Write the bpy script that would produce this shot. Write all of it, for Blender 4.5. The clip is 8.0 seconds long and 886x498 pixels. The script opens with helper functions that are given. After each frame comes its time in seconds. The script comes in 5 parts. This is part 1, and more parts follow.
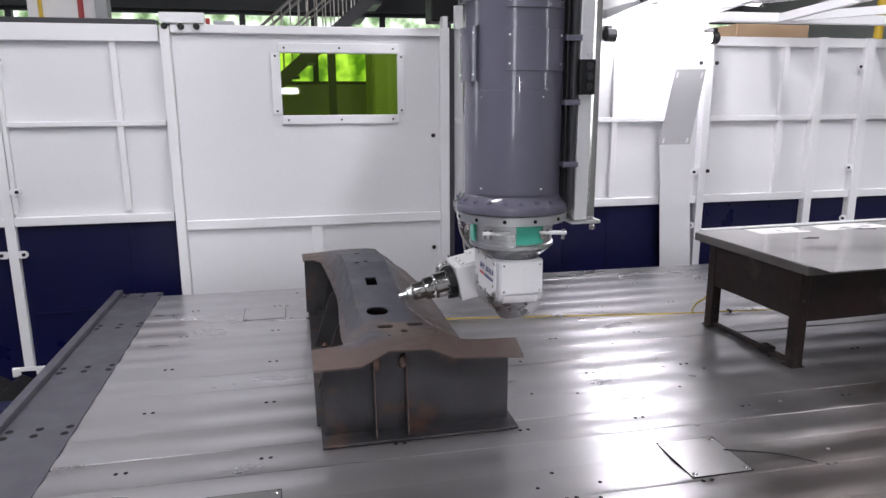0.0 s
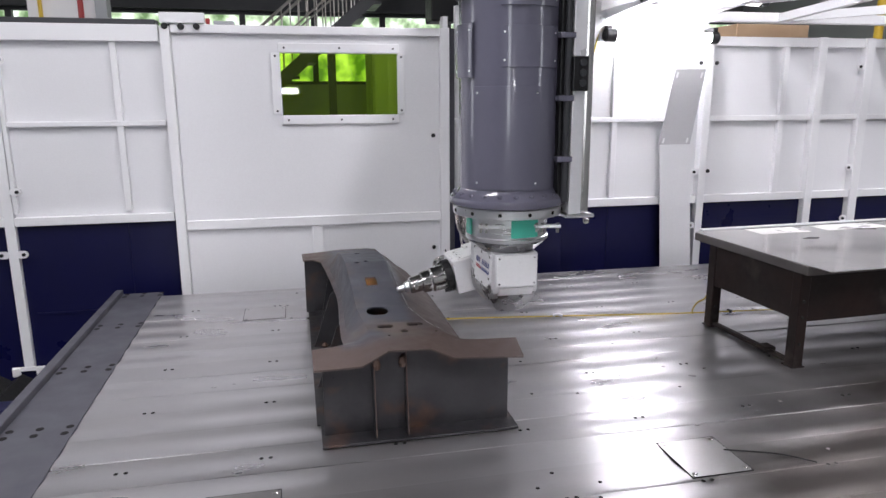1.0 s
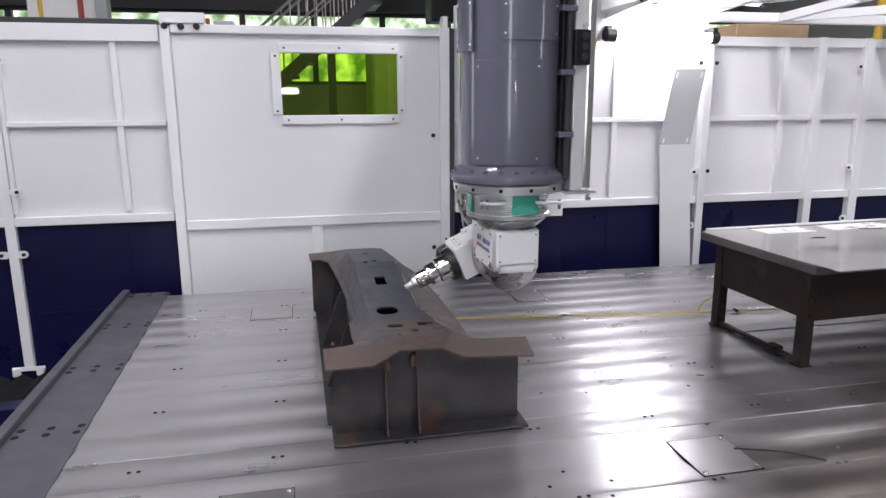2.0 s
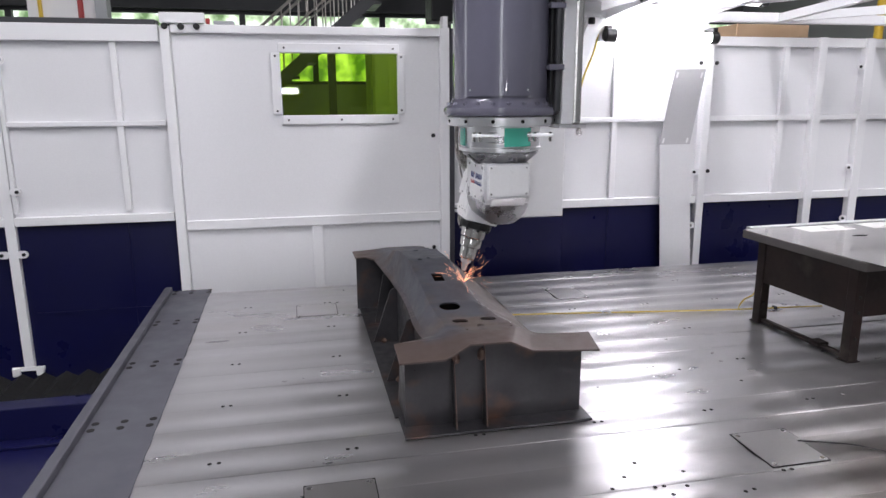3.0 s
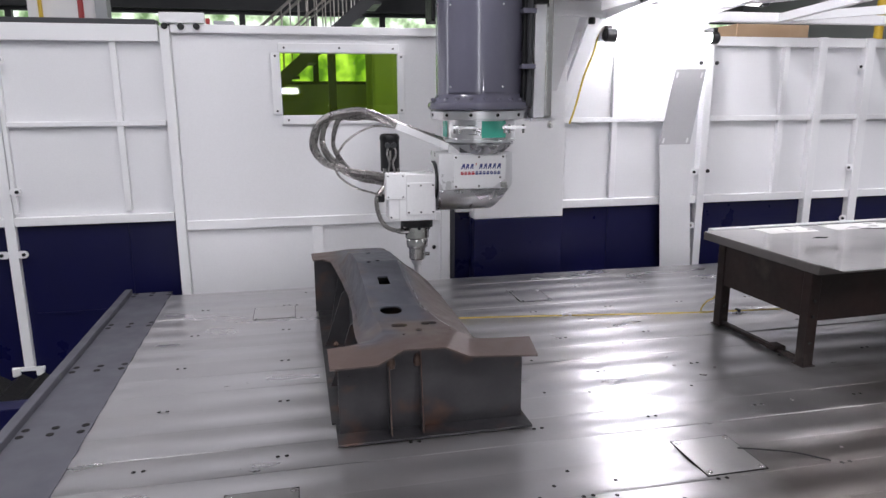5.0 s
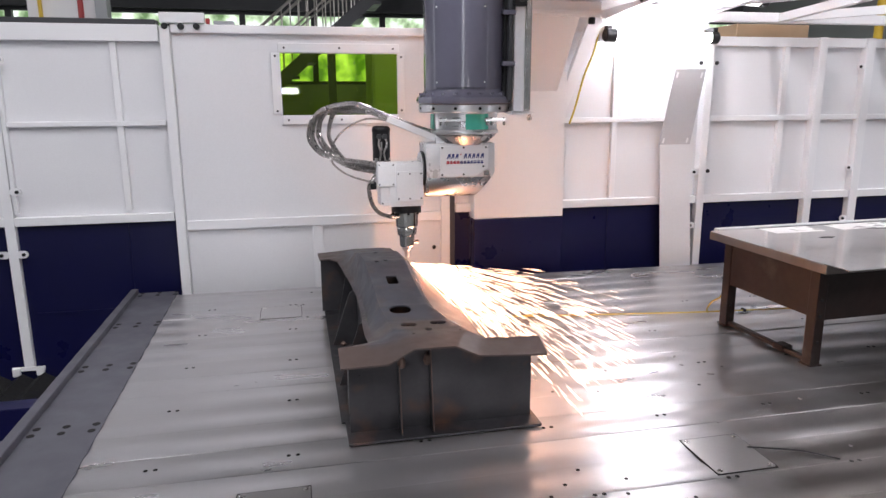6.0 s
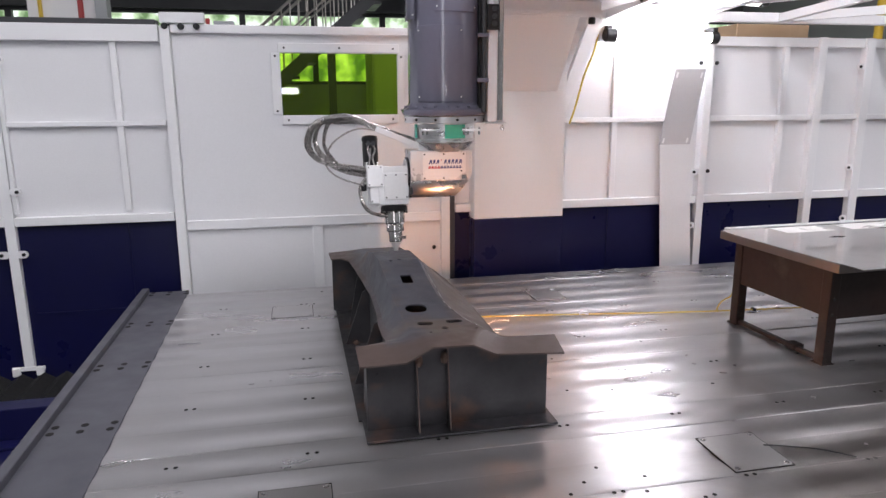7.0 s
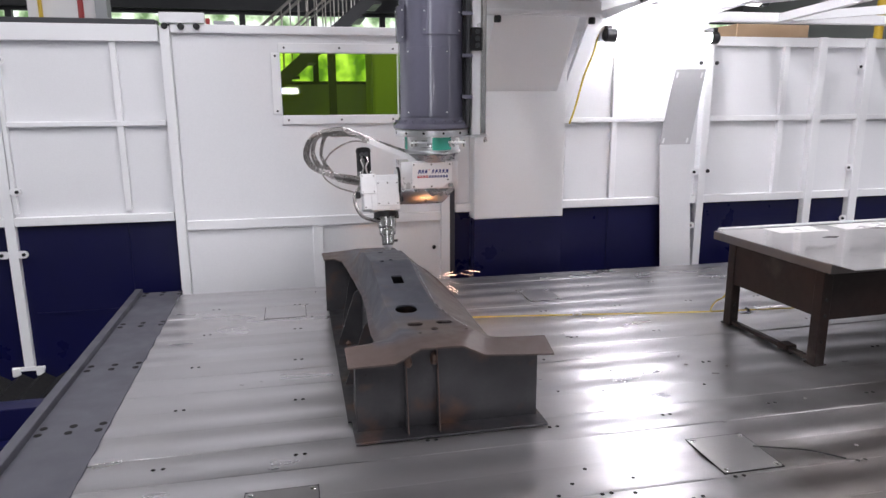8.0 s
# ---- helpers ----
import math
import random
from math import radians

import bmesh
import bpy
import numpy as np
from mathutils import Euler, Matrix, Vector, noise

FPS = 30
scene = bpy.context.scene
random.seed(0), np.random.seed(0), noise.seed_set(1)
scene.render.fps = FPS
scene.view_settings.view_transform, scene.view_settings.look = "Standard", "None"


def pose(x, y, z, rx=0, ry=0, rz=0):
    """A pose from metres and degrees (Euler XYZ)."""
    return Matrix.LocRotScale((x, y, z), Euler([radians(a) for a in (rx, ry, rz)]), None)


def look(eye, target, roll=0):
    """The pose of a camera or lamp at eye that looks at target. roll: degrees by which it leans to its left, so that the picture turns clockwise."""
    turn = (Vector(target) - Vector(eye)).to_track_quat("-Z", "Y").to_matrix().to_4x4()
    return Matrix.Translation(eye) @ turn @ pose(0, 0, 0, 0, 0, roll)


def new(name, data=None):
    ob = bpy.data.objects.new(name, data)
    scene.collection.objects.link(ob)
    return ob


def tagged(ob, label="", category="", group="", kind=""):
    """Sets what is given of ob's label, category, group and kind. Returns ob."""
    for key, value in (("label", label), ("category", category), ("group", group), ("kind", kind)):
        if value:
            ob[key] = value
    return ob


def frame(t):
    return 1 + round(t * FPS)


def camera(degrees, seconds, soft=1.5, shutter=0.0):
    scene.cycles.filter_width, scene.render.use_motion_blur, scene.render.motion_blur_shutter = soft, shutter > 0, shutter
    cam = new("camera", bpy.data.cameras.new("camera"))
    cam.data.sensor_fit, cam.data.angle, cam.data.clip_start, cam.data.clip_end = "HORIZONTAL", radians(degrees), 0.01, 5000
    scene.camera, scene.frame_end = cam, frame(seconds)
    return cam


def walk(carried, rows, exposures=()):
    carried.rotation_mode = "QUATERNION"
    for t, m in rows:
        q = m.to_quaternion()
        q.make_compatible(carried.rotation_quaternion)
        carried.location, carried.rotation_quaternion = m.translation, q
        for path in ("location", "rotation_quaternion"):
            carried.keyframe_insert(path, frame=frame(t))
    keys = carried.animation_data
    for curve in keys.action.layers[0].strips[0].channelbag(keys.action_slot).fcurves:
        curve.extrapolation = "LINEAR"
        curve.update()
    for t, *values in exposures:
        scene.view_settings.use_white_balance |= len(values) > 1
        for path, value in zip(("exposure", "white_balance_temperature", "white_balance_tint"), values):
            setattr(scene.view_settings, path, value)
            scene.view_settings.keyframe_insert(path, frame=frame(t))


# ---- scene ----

# camera: stands still beside the machine
EYE = (0.0, 0.0, 1.05)
cam = camera(66.01, 8.0, soft=1.5)
_p, _y = radians(12.3066), radians(12.0869)
AIM = (math.sin(_y) * math.cos(_p), math.cos(_y) * math.cos(_p), 1.05 - math.sin(_p))
walk(cam, [(0.0, look(EYE, AIM, -0.2787)), (8.0, look(EYE, AIM, -0.2787))],
     exposures=[(0.0, 0.0), (4.7, 0.0), (5.6, -0.12), (6.0, -0.14), (6.45, -0.25), (6.8, -0.25), (7.3, -0.05), (8.0, 0.0)])

FLOOR = -0.60          # workshop floor; z = 0 is the top of the moving bed
HALL = (-7.0, 9.0, -6.0, 13.0, 5.2)

# ---------------------------------------------------------------- light
world = bpy.data.worlds.new("world")
scene.world = world
world.use_nodes = True
wn = world.node_tree
sky = wn.nodes.new("ShaderNodeTexSky")
sky.sky_type, sky.sun_disc = "NISHITA", False
sky.sun_elevation, sky.sun_rotation = radians(48), radians(35)
wn.links.new(sky.outputs[0], wn.nodes["Background"].inputs[0])
wn.nodes["Background"].inputs[1].default_value = 0.12
sun = new("sun", bpy.data.lights.new("sun", "SUN"))
sun.data.energy, sun.data.angle, sun.data.color = 2.5, radians(0.6), (1.0, 0.95, 0.88)
sun.matrix_world = look((0, 0, 0), (-0.38, -0.55, -0.74))
CEILING_POWER = 101.0
TUBE_GLOW = 45.0


def area_lamp(x, y, z, sx, sy, power, colour=(0.955, 0.93, 1.0)):
    l = new("ceiling_lamp_light", bpy.data.lights.new("ceiling_lamp_light", "AREA"))
    l.data.shape, l.data.size, l.data.size_y = "RECTANGLE", sx, sy
    l.data.energy, l.data.color = power, colour
    l.location = (x, y, z)
    return l


# ---------------------------------------------------------------- materials
def material(name, base, rough=0.5, metal=0.0, base2=None, scale=6.0, stretch=(1, 1, 1), fine=90.0, bump=0.15,
             rough_var=0.12, spots=None, spot_scale=3.0, spot_at=0.6, spot_soft=0.12, coat=0.0, island=0.0, bump_scale=None, brushed=0.0):
    """Principled surface with variation at two scales and a fine relief."""
    m = bpy.data.materials.new(name)
    m.use_nodes = True
    t = m.node_tree
    n, l = t.nodes, t.links
    b = n["Principled BSDF"]
    b.inputs["Metallic"].default_value = metal
    b.inputs["Coat Weight"].default_value = coat
    if brushed:
        # ground along x, so that the sheen spreads across the grain
        b.inputs["Anisotropic"].default_value = brushed
        tg = n.new("ShaderNodeCombineXYZ")
        tg.inputs[1].default_value = 1.0
        l.new(tg.outputs[0], b.inputs["Tangent"])
    co = n.new("ShaderNodeTexCoord")
    mp = n.new("ShaderNodeMapping")
    mp.inputs["Scale"].default_value = stretch
    l.new(co.outputs["Object"], mp.inputs[0])

    def noise_node(sc, detail=4.0):
        q = n.new("ShaderNodeTexNoise")
        q.inputs["Scale"].default_value, q.inputs["Detail"].default_value = sc, detail
        l.new(mp.outputs[0], q.inputs[0])
        return q

    def mix(fac, a, c):
        q = n.new("ShaderNodeMix")
        q.data_type = "RGBA"
        l.new(fac, q.inputs[0])
        for s, v in ((q.inputs[6], a), (q.inputs[7], c)):
            if isinstance(v, tuple):
                s.default_value = (*v, 1)
            else:
                l.new(v, s)
        return q.outputs[2]

    big, small = noise_node(scale), noise_node(fine, 3.0)
    base2 = base2 or tuple(c * 0.86 for c in base)
    ramp = n.new("ShaderNodeMapRange")
    ramp.inputs[1].default_value, ramp.inputs[2].default_value = 0.32, 0.68
    l.new(big.outputs[0], ramp.inputs[0])
    col = mix(ramp.outputs[0], base, base2)
    grain = n.new("ShaderNodeMapRange")
    grain.inputs[1].default_value, grain.inputs[2].default_value = 0.3, 0.7
    grain.inputs[3].default_value, grain.inputs[4].default_value = 0.0, 0.2
    l.new(small.outputs[0], grain.inputs[0])
    col = mix(grain.outputs[0], col, tuple(c * 0.8 for c in base))
    if spots:
        sp = noise_node(spot_scale, 6.0)
        sr = n.new("ShaderNodeMapRange")
        sr.inputs[1].default_value, sr.inputs[2].default_value = spot_at, spot_at + spot_soft
        l.new(sp.outputs[0], sr.inputs[0])
        col = mix(sr.outputs[0], col, spots)
    if island:
        oi = n.new("ShaderNodeObjectInfo")
        hv = n.new("ShaderNodeHueSaturation")
        mr = n.new("ShaderNodeMapRange")
        mr.inputs[3].default_value, mr.inputs[4].default_value = 1 - island, 1 + island
        l.new(oi.outputs["Random"], mr.inputs[0])
        l.new(mr.outputs[0], hv.inputs["Value"])
        l.new(col, hv.inputs["Color"])
        col = hv.outputs[0]
    l.new(col, b.inputs["Base Color"])
    rr = n.new("ShaderNodeMapRange")
    rr.inputs[3].default_value, rr.inputs[4].default_value = max(0.02, rough - rough_var), min(1.0, rough + rough_var)
    mid = noise_node(scale * 5.5, 5.0)
    half = n.new("ShaderNodeMath")
    half.operation = "ADD"
    l.new(big.outputs[0], half.inputs[0])
    l.new(mid.outputs[0], half.inputs[1])
    rr.inputs[1].default_value, rr.inputs[2].default_value = 0.65, 1.35
    l.new(half.outputs[0], rr.inputs[0])
    l.new(rr.outputs[0], b.inputs["Roughness"])
    if bump:
        bp = n.new("ShaderNodeBump")
        bp.inputs["Strength"].default_value, bp.inputs["Distance"].default_value = bump, 0.002
        src = noise_node(bump_scale, 3.0) if bump_scale else small
        l.new(src.outputs[0], bp.inputs["Height"])
        l.new(bp.outputs[0], b.inputs["Normal"])
    return m


def skin_material():
    """Blue-grey rolled steel on the crest, browner on the flanges and the end lips."""
    m = material("pressed_steel_skin", (0.048, 0.051, 0.064), 0.54, 0.15, (0.082, 0.084, 0.102), 5.0, fine=80, bump=0.10, rough_var=0.12,
                 spots=(0.095, 0.075, 0.066), spot_scale=4.0, spot_at=0.56)
    n, l = m.node_tree.nodes, m.node_tree.links
    b = n["Principled BSDF"]
    old = b.inputs["Base Color"].links[0].from_socket
    co = n.new("ShaderNodeTexCoord")
    se = n.new("ShaderNodeSeparateXYZ")
    l.new(co.outputs["Object"], se.inputs[0])
    nz = n.new("ShaderNodeTexNoise")
    nz.inputs["Scale"].default_value, nz.inputs["Detail"].default_value = 7.0, 6.0
    l.new(co.outputs["Object"], nz.inputs[0])

    def calc(op, a, c):
        q = n.new("ShaderNodeMath")
        q.operation = op
        for k, v in enumerate((a, c)):
            if isinstance(v, float):
                q.inputs[k].default_value = v
            else:
                l.new(v, q.inputs[k])
        return q.outputs[0]

    side = calc("SUBTRACT", calc("ABSOLUTE", calc("SUBTRACT", se.outputs[0], 0.255), 0.0), 0.098)
    front = calc("SUBTRACT", 2.075, se.outputs[1])
    where = calc("ADD", calc("MAXIMUM", side, front), calc("MULTIPLY", calc("SUBTRACT", nz.outputs[0], 0.5), 0.12))
    mr = n.new("ShaderNodeMapRange")
    mr.inputs[1].default_value, mr.inputs[2].default_value, mr.inputs[4].default_value = -0.01, 0.05, 0.9
    l.new(where, mr.inputs[0])
    mx = n.new("ShaderNodeMix")
    mx.data_type = "RGBA"
    l.new(mr.outputs[0], mx.inputs[0])
    l.new(old, mx.inputs[6])
    mx.inputs[7].default_value = (0.076, 0.052, 0.044, 1)
    l.new(mx.outputs[2], b.inputs["Base Color"])
    return m


def glow(name, colour, strength):
    m = bpy.data.materials.new(name)
    m.use_nodes = True
    b = m.node_tree.nodes["Principled BSDF"]
    b.inputs["Base Color"].default_value = (*colour, 1)
    b.inputs["Emission Color"].default_value = (*colour, 1)
    b.inputs["Emission Strength"].default_value = strength
    return m


WHITE = material("white_powder_coat", (0.78, 0.78, 0.79), 0.42, 0, (0.74, 0.74, 0.755), 1.2, fine=160, bump=0.05, rough_var=0.08)
WHITE_SHEET = material("white_sheet_paint", (0.74, 0.74, 0.755), 0.38, 0, (0.70, 0.70, 0.72), 0.9, fine=120, bump=0.06, rough_var=0.08)
BLUE = material("blue_machine_paint", (0.0052, 0.0056, 0.042), 0.35, 0, (0.0042, 0.0046, 0.034), 1.5, fine=140, bump=0.08)


def stained_dimmed_bed_steel():
    """Ground steel slats, bright where worn, brown-stained, near right painted darker against its sheen."""
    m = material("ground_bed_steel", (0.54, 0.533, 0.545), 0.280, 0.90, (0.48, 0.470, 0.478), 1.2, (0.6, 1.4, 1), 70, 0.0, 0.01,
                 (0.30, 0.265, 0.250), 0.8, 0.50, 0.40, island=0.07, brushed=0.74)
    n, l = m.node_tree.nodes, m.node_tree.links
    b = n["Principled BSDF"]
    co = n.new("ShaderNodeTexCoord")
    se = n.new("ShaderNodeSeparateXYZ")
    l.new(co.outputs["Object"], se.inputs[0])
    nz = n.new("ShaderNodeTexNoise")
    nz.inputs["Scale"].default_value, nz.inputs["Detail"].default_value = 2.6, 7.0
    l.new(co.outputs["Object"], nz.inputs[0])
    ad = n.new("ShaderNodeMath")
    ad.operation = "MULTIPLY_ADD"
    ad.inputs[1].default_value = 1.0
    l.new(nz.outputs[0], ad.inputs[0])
    # painted darkening grows with x and towards the front
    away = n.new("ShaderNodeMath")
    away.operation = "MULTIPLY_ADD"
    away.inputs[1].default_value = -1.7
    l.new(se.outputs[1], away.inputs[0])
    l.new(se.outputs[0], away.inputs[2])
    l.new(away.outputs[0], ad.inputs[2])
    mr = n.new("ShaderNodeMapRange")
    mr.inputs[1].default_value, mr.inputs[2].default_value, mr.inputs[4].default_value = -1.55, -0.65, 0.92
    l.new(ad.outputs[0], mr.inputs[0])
    for name, stain_dim in (("Base Color", (0.068, 0.056, 0.051, 1)), ("Roughness", 0.34)):
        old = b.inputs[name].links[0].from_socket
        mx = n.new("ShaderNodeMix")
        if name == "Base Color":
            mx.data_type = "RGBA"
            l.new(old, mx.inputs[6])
            mx.inputs[7].default_value = stain_dim
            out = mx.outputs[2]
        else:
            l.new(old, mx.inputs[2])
            mx.inputs[3].default_value = stain_dim
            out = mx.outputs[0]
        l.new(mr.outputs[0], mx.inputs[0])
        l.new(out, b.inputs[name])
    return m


BEDSTEEL = stained_dimmed_bed_steel()
GREYPAINT = material("grey_plate_paint", (0.070, 0.070, 0.084), 0.5, 0, (0.062, 0.062, 0.075), 2.0, fine=150, bump=0.05)
COLUMN = material("grey_gloss_enamel", (0.140, 0.137, 0.184), 0.20, 0, (0.120, 0.117, 0.156), 3.0, fine=60, bump=0.22, rough_var=0.05, coat=0.6, bump_scale=30.0)
ALU = material("machined_aluminium", (0.88, 0.88, 0.89), 0.30, 1.0, (0.80, 0.80, 0.815), 2.5, (1, 1, 8), 45, 0.02, 0.06)
STEELPOL = material("polished_steel", (0.70, 0.69, 0.67), 0.17, 1.0, (0.58, 0.57, 0.55), 6.0, fine=80, bump=0.03, rough_var=0.06)
HEADGREY = material("silver_head_paint", (0.66, 0.66, 0.675), 0.34, 0.3, (0.62, 0.62, 0.635), 8.0, fine=120, bump=0.03)
SHEETGREY = material("pale_grey_sheet", (0.50, 0.50, 0.515), 0.45, 0, (0.47, 0.47, 0.485), 2.0, bump=0.04)
LABELWHITE = material("white_label_plate", (0.80, 0.80, 0.81), 0.35, 0, (0.77, 0.77, 0.78), 8.0, bump=0.02)
BLACK = material("black_anodised", (0.009, 0.009, 0.010), 0.38, 0, (0.013, 0.013, 0.014), 12.0, bump=0.05)
RUBBER = material("black_bellows", (0.012, 0.012, 0.013), 0.7, 0, (0.02, 0.02, 0.02), 12.0, bump=0.2)
DARKHOLE = material("dark_bolt_recess", (0.015, 0.014, 0.013), 0.7, 0, (0.02, 0.02, 0.02), 20.0, bump=0.0)
GREEN = material("green_sticker", (0.075, 0.50, 0.37), 0.22, 0, (0.065, 0.45, 0.33), 6.0, bump=0.02, coat=0.3)
RAILALU = material("bright_rail_aluminium", (0.90, 0.90, 0.92), 0.30, 0.35, (0.84, 0.84, 0.86), 3.0, bump=0.02, rough_var=0.06)
SHELL = material("bare_metal_shell", (0.40, 0.40, 0.41), 0.28, 0.95, (0.35, 0.35, 0.36), 5.0, bump=0.03, rough_var=0.05)
HOTROLLED = material("hot_rolled_steel", (0.022, 0.022, 0.025), 0.42, 0.45, (0.056, 0.054, 0.058), 5.0, fine=70, bump=0.12, rough_var=0.15,
                     spots=(0.090, 0.050, 0.036), spot_scale=7.0, spot_at=0.56, spot_soft=0.16)
SKIN = skin_material()
WELD = material("welded_rusty_edge", (0.13, 0.075, 0.055), 0.55, 0.3, (0.12, 0.085, 0.07), 12.0, bump=0.2)
TABLESTEEL = material("rusty_table_frame", (0.020, 0.0095, 0.0078), 0.5, 0.0, (0.0085, 0.0064, 0.006), 6.0, fine=60, bump=0.15,
                      spots=(0.055, 0.042, 0.037), spot_scale=6.0, spot_at=0.60, spot_soft=0.15)
for dull, level in ((RUBBER, 0.08), (DARKHOLE, 0.08), (GREYPAINT, 0.3), (BLACK, 0.35), (BLUE, 0.35), (TABLESTEEL, 0.3)):
    dull.node_tree.nodes["Principled BSDF"].inputs["Specular IOR Level"].default_value = level
TABLETOP = material("stainless_table_sheet", (0.84, 0.80, 0.775), 0.10, 1.0, (0.56, 0.55, 0.54), 2.2, fine=80, bump=0.10, rough_var=0.07, bump_scale=3.0)
TABLEEDGE = material("steel_sheet_edge", (0.18, 0.165, 0.16), 0.40, 0.7, (0.14, 0.13, 0.125), 5.0, bump=0.08)
PALE = material("pale_protective_film", (0.80, 0.78, 0.77), 0.3, 0.2, (0.76, 0.75, 0.74), 3.0, bump=0.05)
YELLOW = material("yellow_hose", (0.48, 0.35, 0.05), 0.45, 0, (0.5, 0.36, 0.03), 10.0, bump=0.05)
YELLOWPIPE = material("yellow_gas_pipe", (0.60, 0.40, 0.03), 0.45, 0, (0.5, 0.33, 0.03), 10.0, bump=0.03)
REDPIPE = material("red_fire_pipe", (0.35, 0.03, 0.03), 0.4, 0, (0.3, 0.03, 0.03), 10.0, bump=0.03)
HOSE = material("braided_steel_hose", (0.44, 0.42, 0.41), 0.30, 1.0, (0.24, 0.23, 0.222), 40.0, fine=200, bump=0.1)
CONCRETE = material("grey_epoxy_floor", (0.16, 0.17, 0.165), 0.4, 0, (0.13, 0.14, 0.135), 1.0, fine=60, bump=0.1)
HALLWALL = material("workshop_wall_paint", (0.26, 0.265, 0.27), 0.7, 0, (0.23, 0.235, 0.24), 0.8, fine=40, bump=0.1)
ROOFDARK = material("dark_roof_sheet", (0.07, 0.072, 0.076), 0.6, 0.1, (0.06, 0.062, 0.066), 1.0, bump=0.05)
HALLDARK = material("dark_lower_wall", (0.26, 0.27, 0.27), 0.6, 0, (0.17, 0.18, 0.18), 0.8, fine=40, bump=0.1)
DARKSTEEL = material("dark_steelwork", (0.035, 0.037, 0.042), 0.5, 0.2, (0.05, 0.05, 0.055), 3.0, bump=0.08)
CORRUGATED = material("grey_corrugated_sheet", (0.33, 0.34, 0.35), 0.5, 0.2, (0.29, 0.30, 0.31), 2.0, bump=0.05)
RAILSTEEL = material("galvanised_rail", (0.55, 0.52, 0.49), 0.4, 0.8, (0.45, 0.43, 0.40), 5.0, bump=0.05)
CARD = material("brown_cardboard", (0.42, 0.29, 0.18), 0.8, 0, (0.38, 0.26, 0.16), 6.0, bump=0.1)
INKBLUE = material("dark_blue_ink", (0.03, 0.045, 0.20), 0.5, 0, (0.03, 0.045, 0.18), 10.0, bump=0.0)
INKRED = material("red_ink", (0.50, 0.03, 0.05), 0.5, 0, (0.45, 0.03, 0.05), 10.0, bump=0.0)
TUBE = glow("lit_lamp_tube", (0.96, 0.94, 1.0), TUBE_GLOW)
DAYLIGHT = glow("bright_daylight", (0.93, 0.95, 1.0), 4.5)
PANELGLOW = glow("lit_lamp_panel", (1.0, 0.98, 0.97), 6.0)


def green_glass():
    m = bpy.data.materials.new("green_laser_glass")
    m.use_nodes = True
    b = m.node_tree.nodes["Principled BSDF"]
    b.inputs["Base Color"].default_value = (0.40, 0.65, 0.045, 1)
    b.inputs["Transmission Weight"].default_value = 1.0
    b.inputs["Roughness"].default_value = 0.0
    b.inputs["IOR"].default_value = 1.4
    return m


GLASSGREEN = green_glass()


def backdrop_material():
    """Daylight and trees outside the workshop windows."""
    m = bpy.data.materials.new("daylight_and_trees")
    m.use_nodes = True
    n, l = m.node_tree.nodes, m.node_tree.links
    n.remove(n["Principled BSDF"])
    e = n.new("ShaderNodeEmission")
    co = n.new("ShaderNodeTexCoord")
    a = n.new("ShaderNodeTexNoise")
    a.inputs["Scale"].default_value, a.inputs["Detail"].default_value = 2.0, 10.0
    r = n.new("ShaderNodeValToRGB")
    r.color_ramp.elements[0].position, r.color_ramp.elements[0].color = 0.40, (0.13, 0.22, 0.10, 1)
    r.color_ramp.elements[1].position, r.color_ramp.elements[1].color = 0.62, (0.93, 1.0, 1.0, 1)
    k = r.color_ramp.elements.new(0.5)
    k.color = (0.45, 0.58, 0.38, 1)
    l.new(co.outputs["Object"], a.inputs[0])
    l.new(a.outputs[0], r.inputs[0])
    l.new(r.outputs[0], e.inputs[0])
    e.inputs[1].default_value = 1.6
    l.new(e.outputs[0], n["Material Output"].inputs[0])
    return m


OUTSIDE = backdrop_material()


# ---------------------------------------------------------------- mesh helpers
def part(name, bm, mat, parent=None, label="", smooth=False, crease=0.6):
    me = bpy.data.meshes.new(name)
    bmesh.ops.recalc_face_normals(bm, faces=bm.faces)
    if smooth:
        for f in bm.faces:
            f.smooth = True
        for e in bm.edges:
            if len(e.link_faces) == 2 and e.calc_face_angle(0) > crease:
                e.smooth = False
    bm.to_mesh(me)
    bm.free()
    me.materials.append(mat)
    ob = new(name, me)
    if parent:
        ob.parent = parent
    if label:
        tagged(ob, label)
    return ob


def shared(name, me, parent, m):
    ob = new(name, me)
    ob.parent = parent
    ob.matrix_basis = m
    return ob


def thing(name, label, category, m=None, group="", kind=""):
    ob = new(name)
    ob.empty_display_size = 0.1
    if m is not None:
        ob.matrix_basis = m
    return tagged(ob, label, category, group, kind)


def box(x0, x1, y0, y1, z0, z1, bev=0.0, bm=None):
    own = bmesh.new()
    bmesh.ops.create_cube(own, size=1.0, matrix=Matrix.Translation(((x0 + x1) / 2, (y0 + y1) / 2, (z0 + z1) / 2))
                          @ Matrix.Diagonal((x1 - x0, y1 - y0, z1 - z0, 1)))
    if bev:
        bmesh.ops.bevel(own, geom=own.edges[:], offset=bev, segments=2, affect="EDGES", profile=0.5)
    return join(bm, own)


def join(bm, own):
    if bm is None:
        return own
    me = bpy.data.meshes.new("tmp")
    own.to_mesh(me)
    own.free()
    bm.from_mesh(me)
    bpy.data.meshes.remove(me)
    return bm


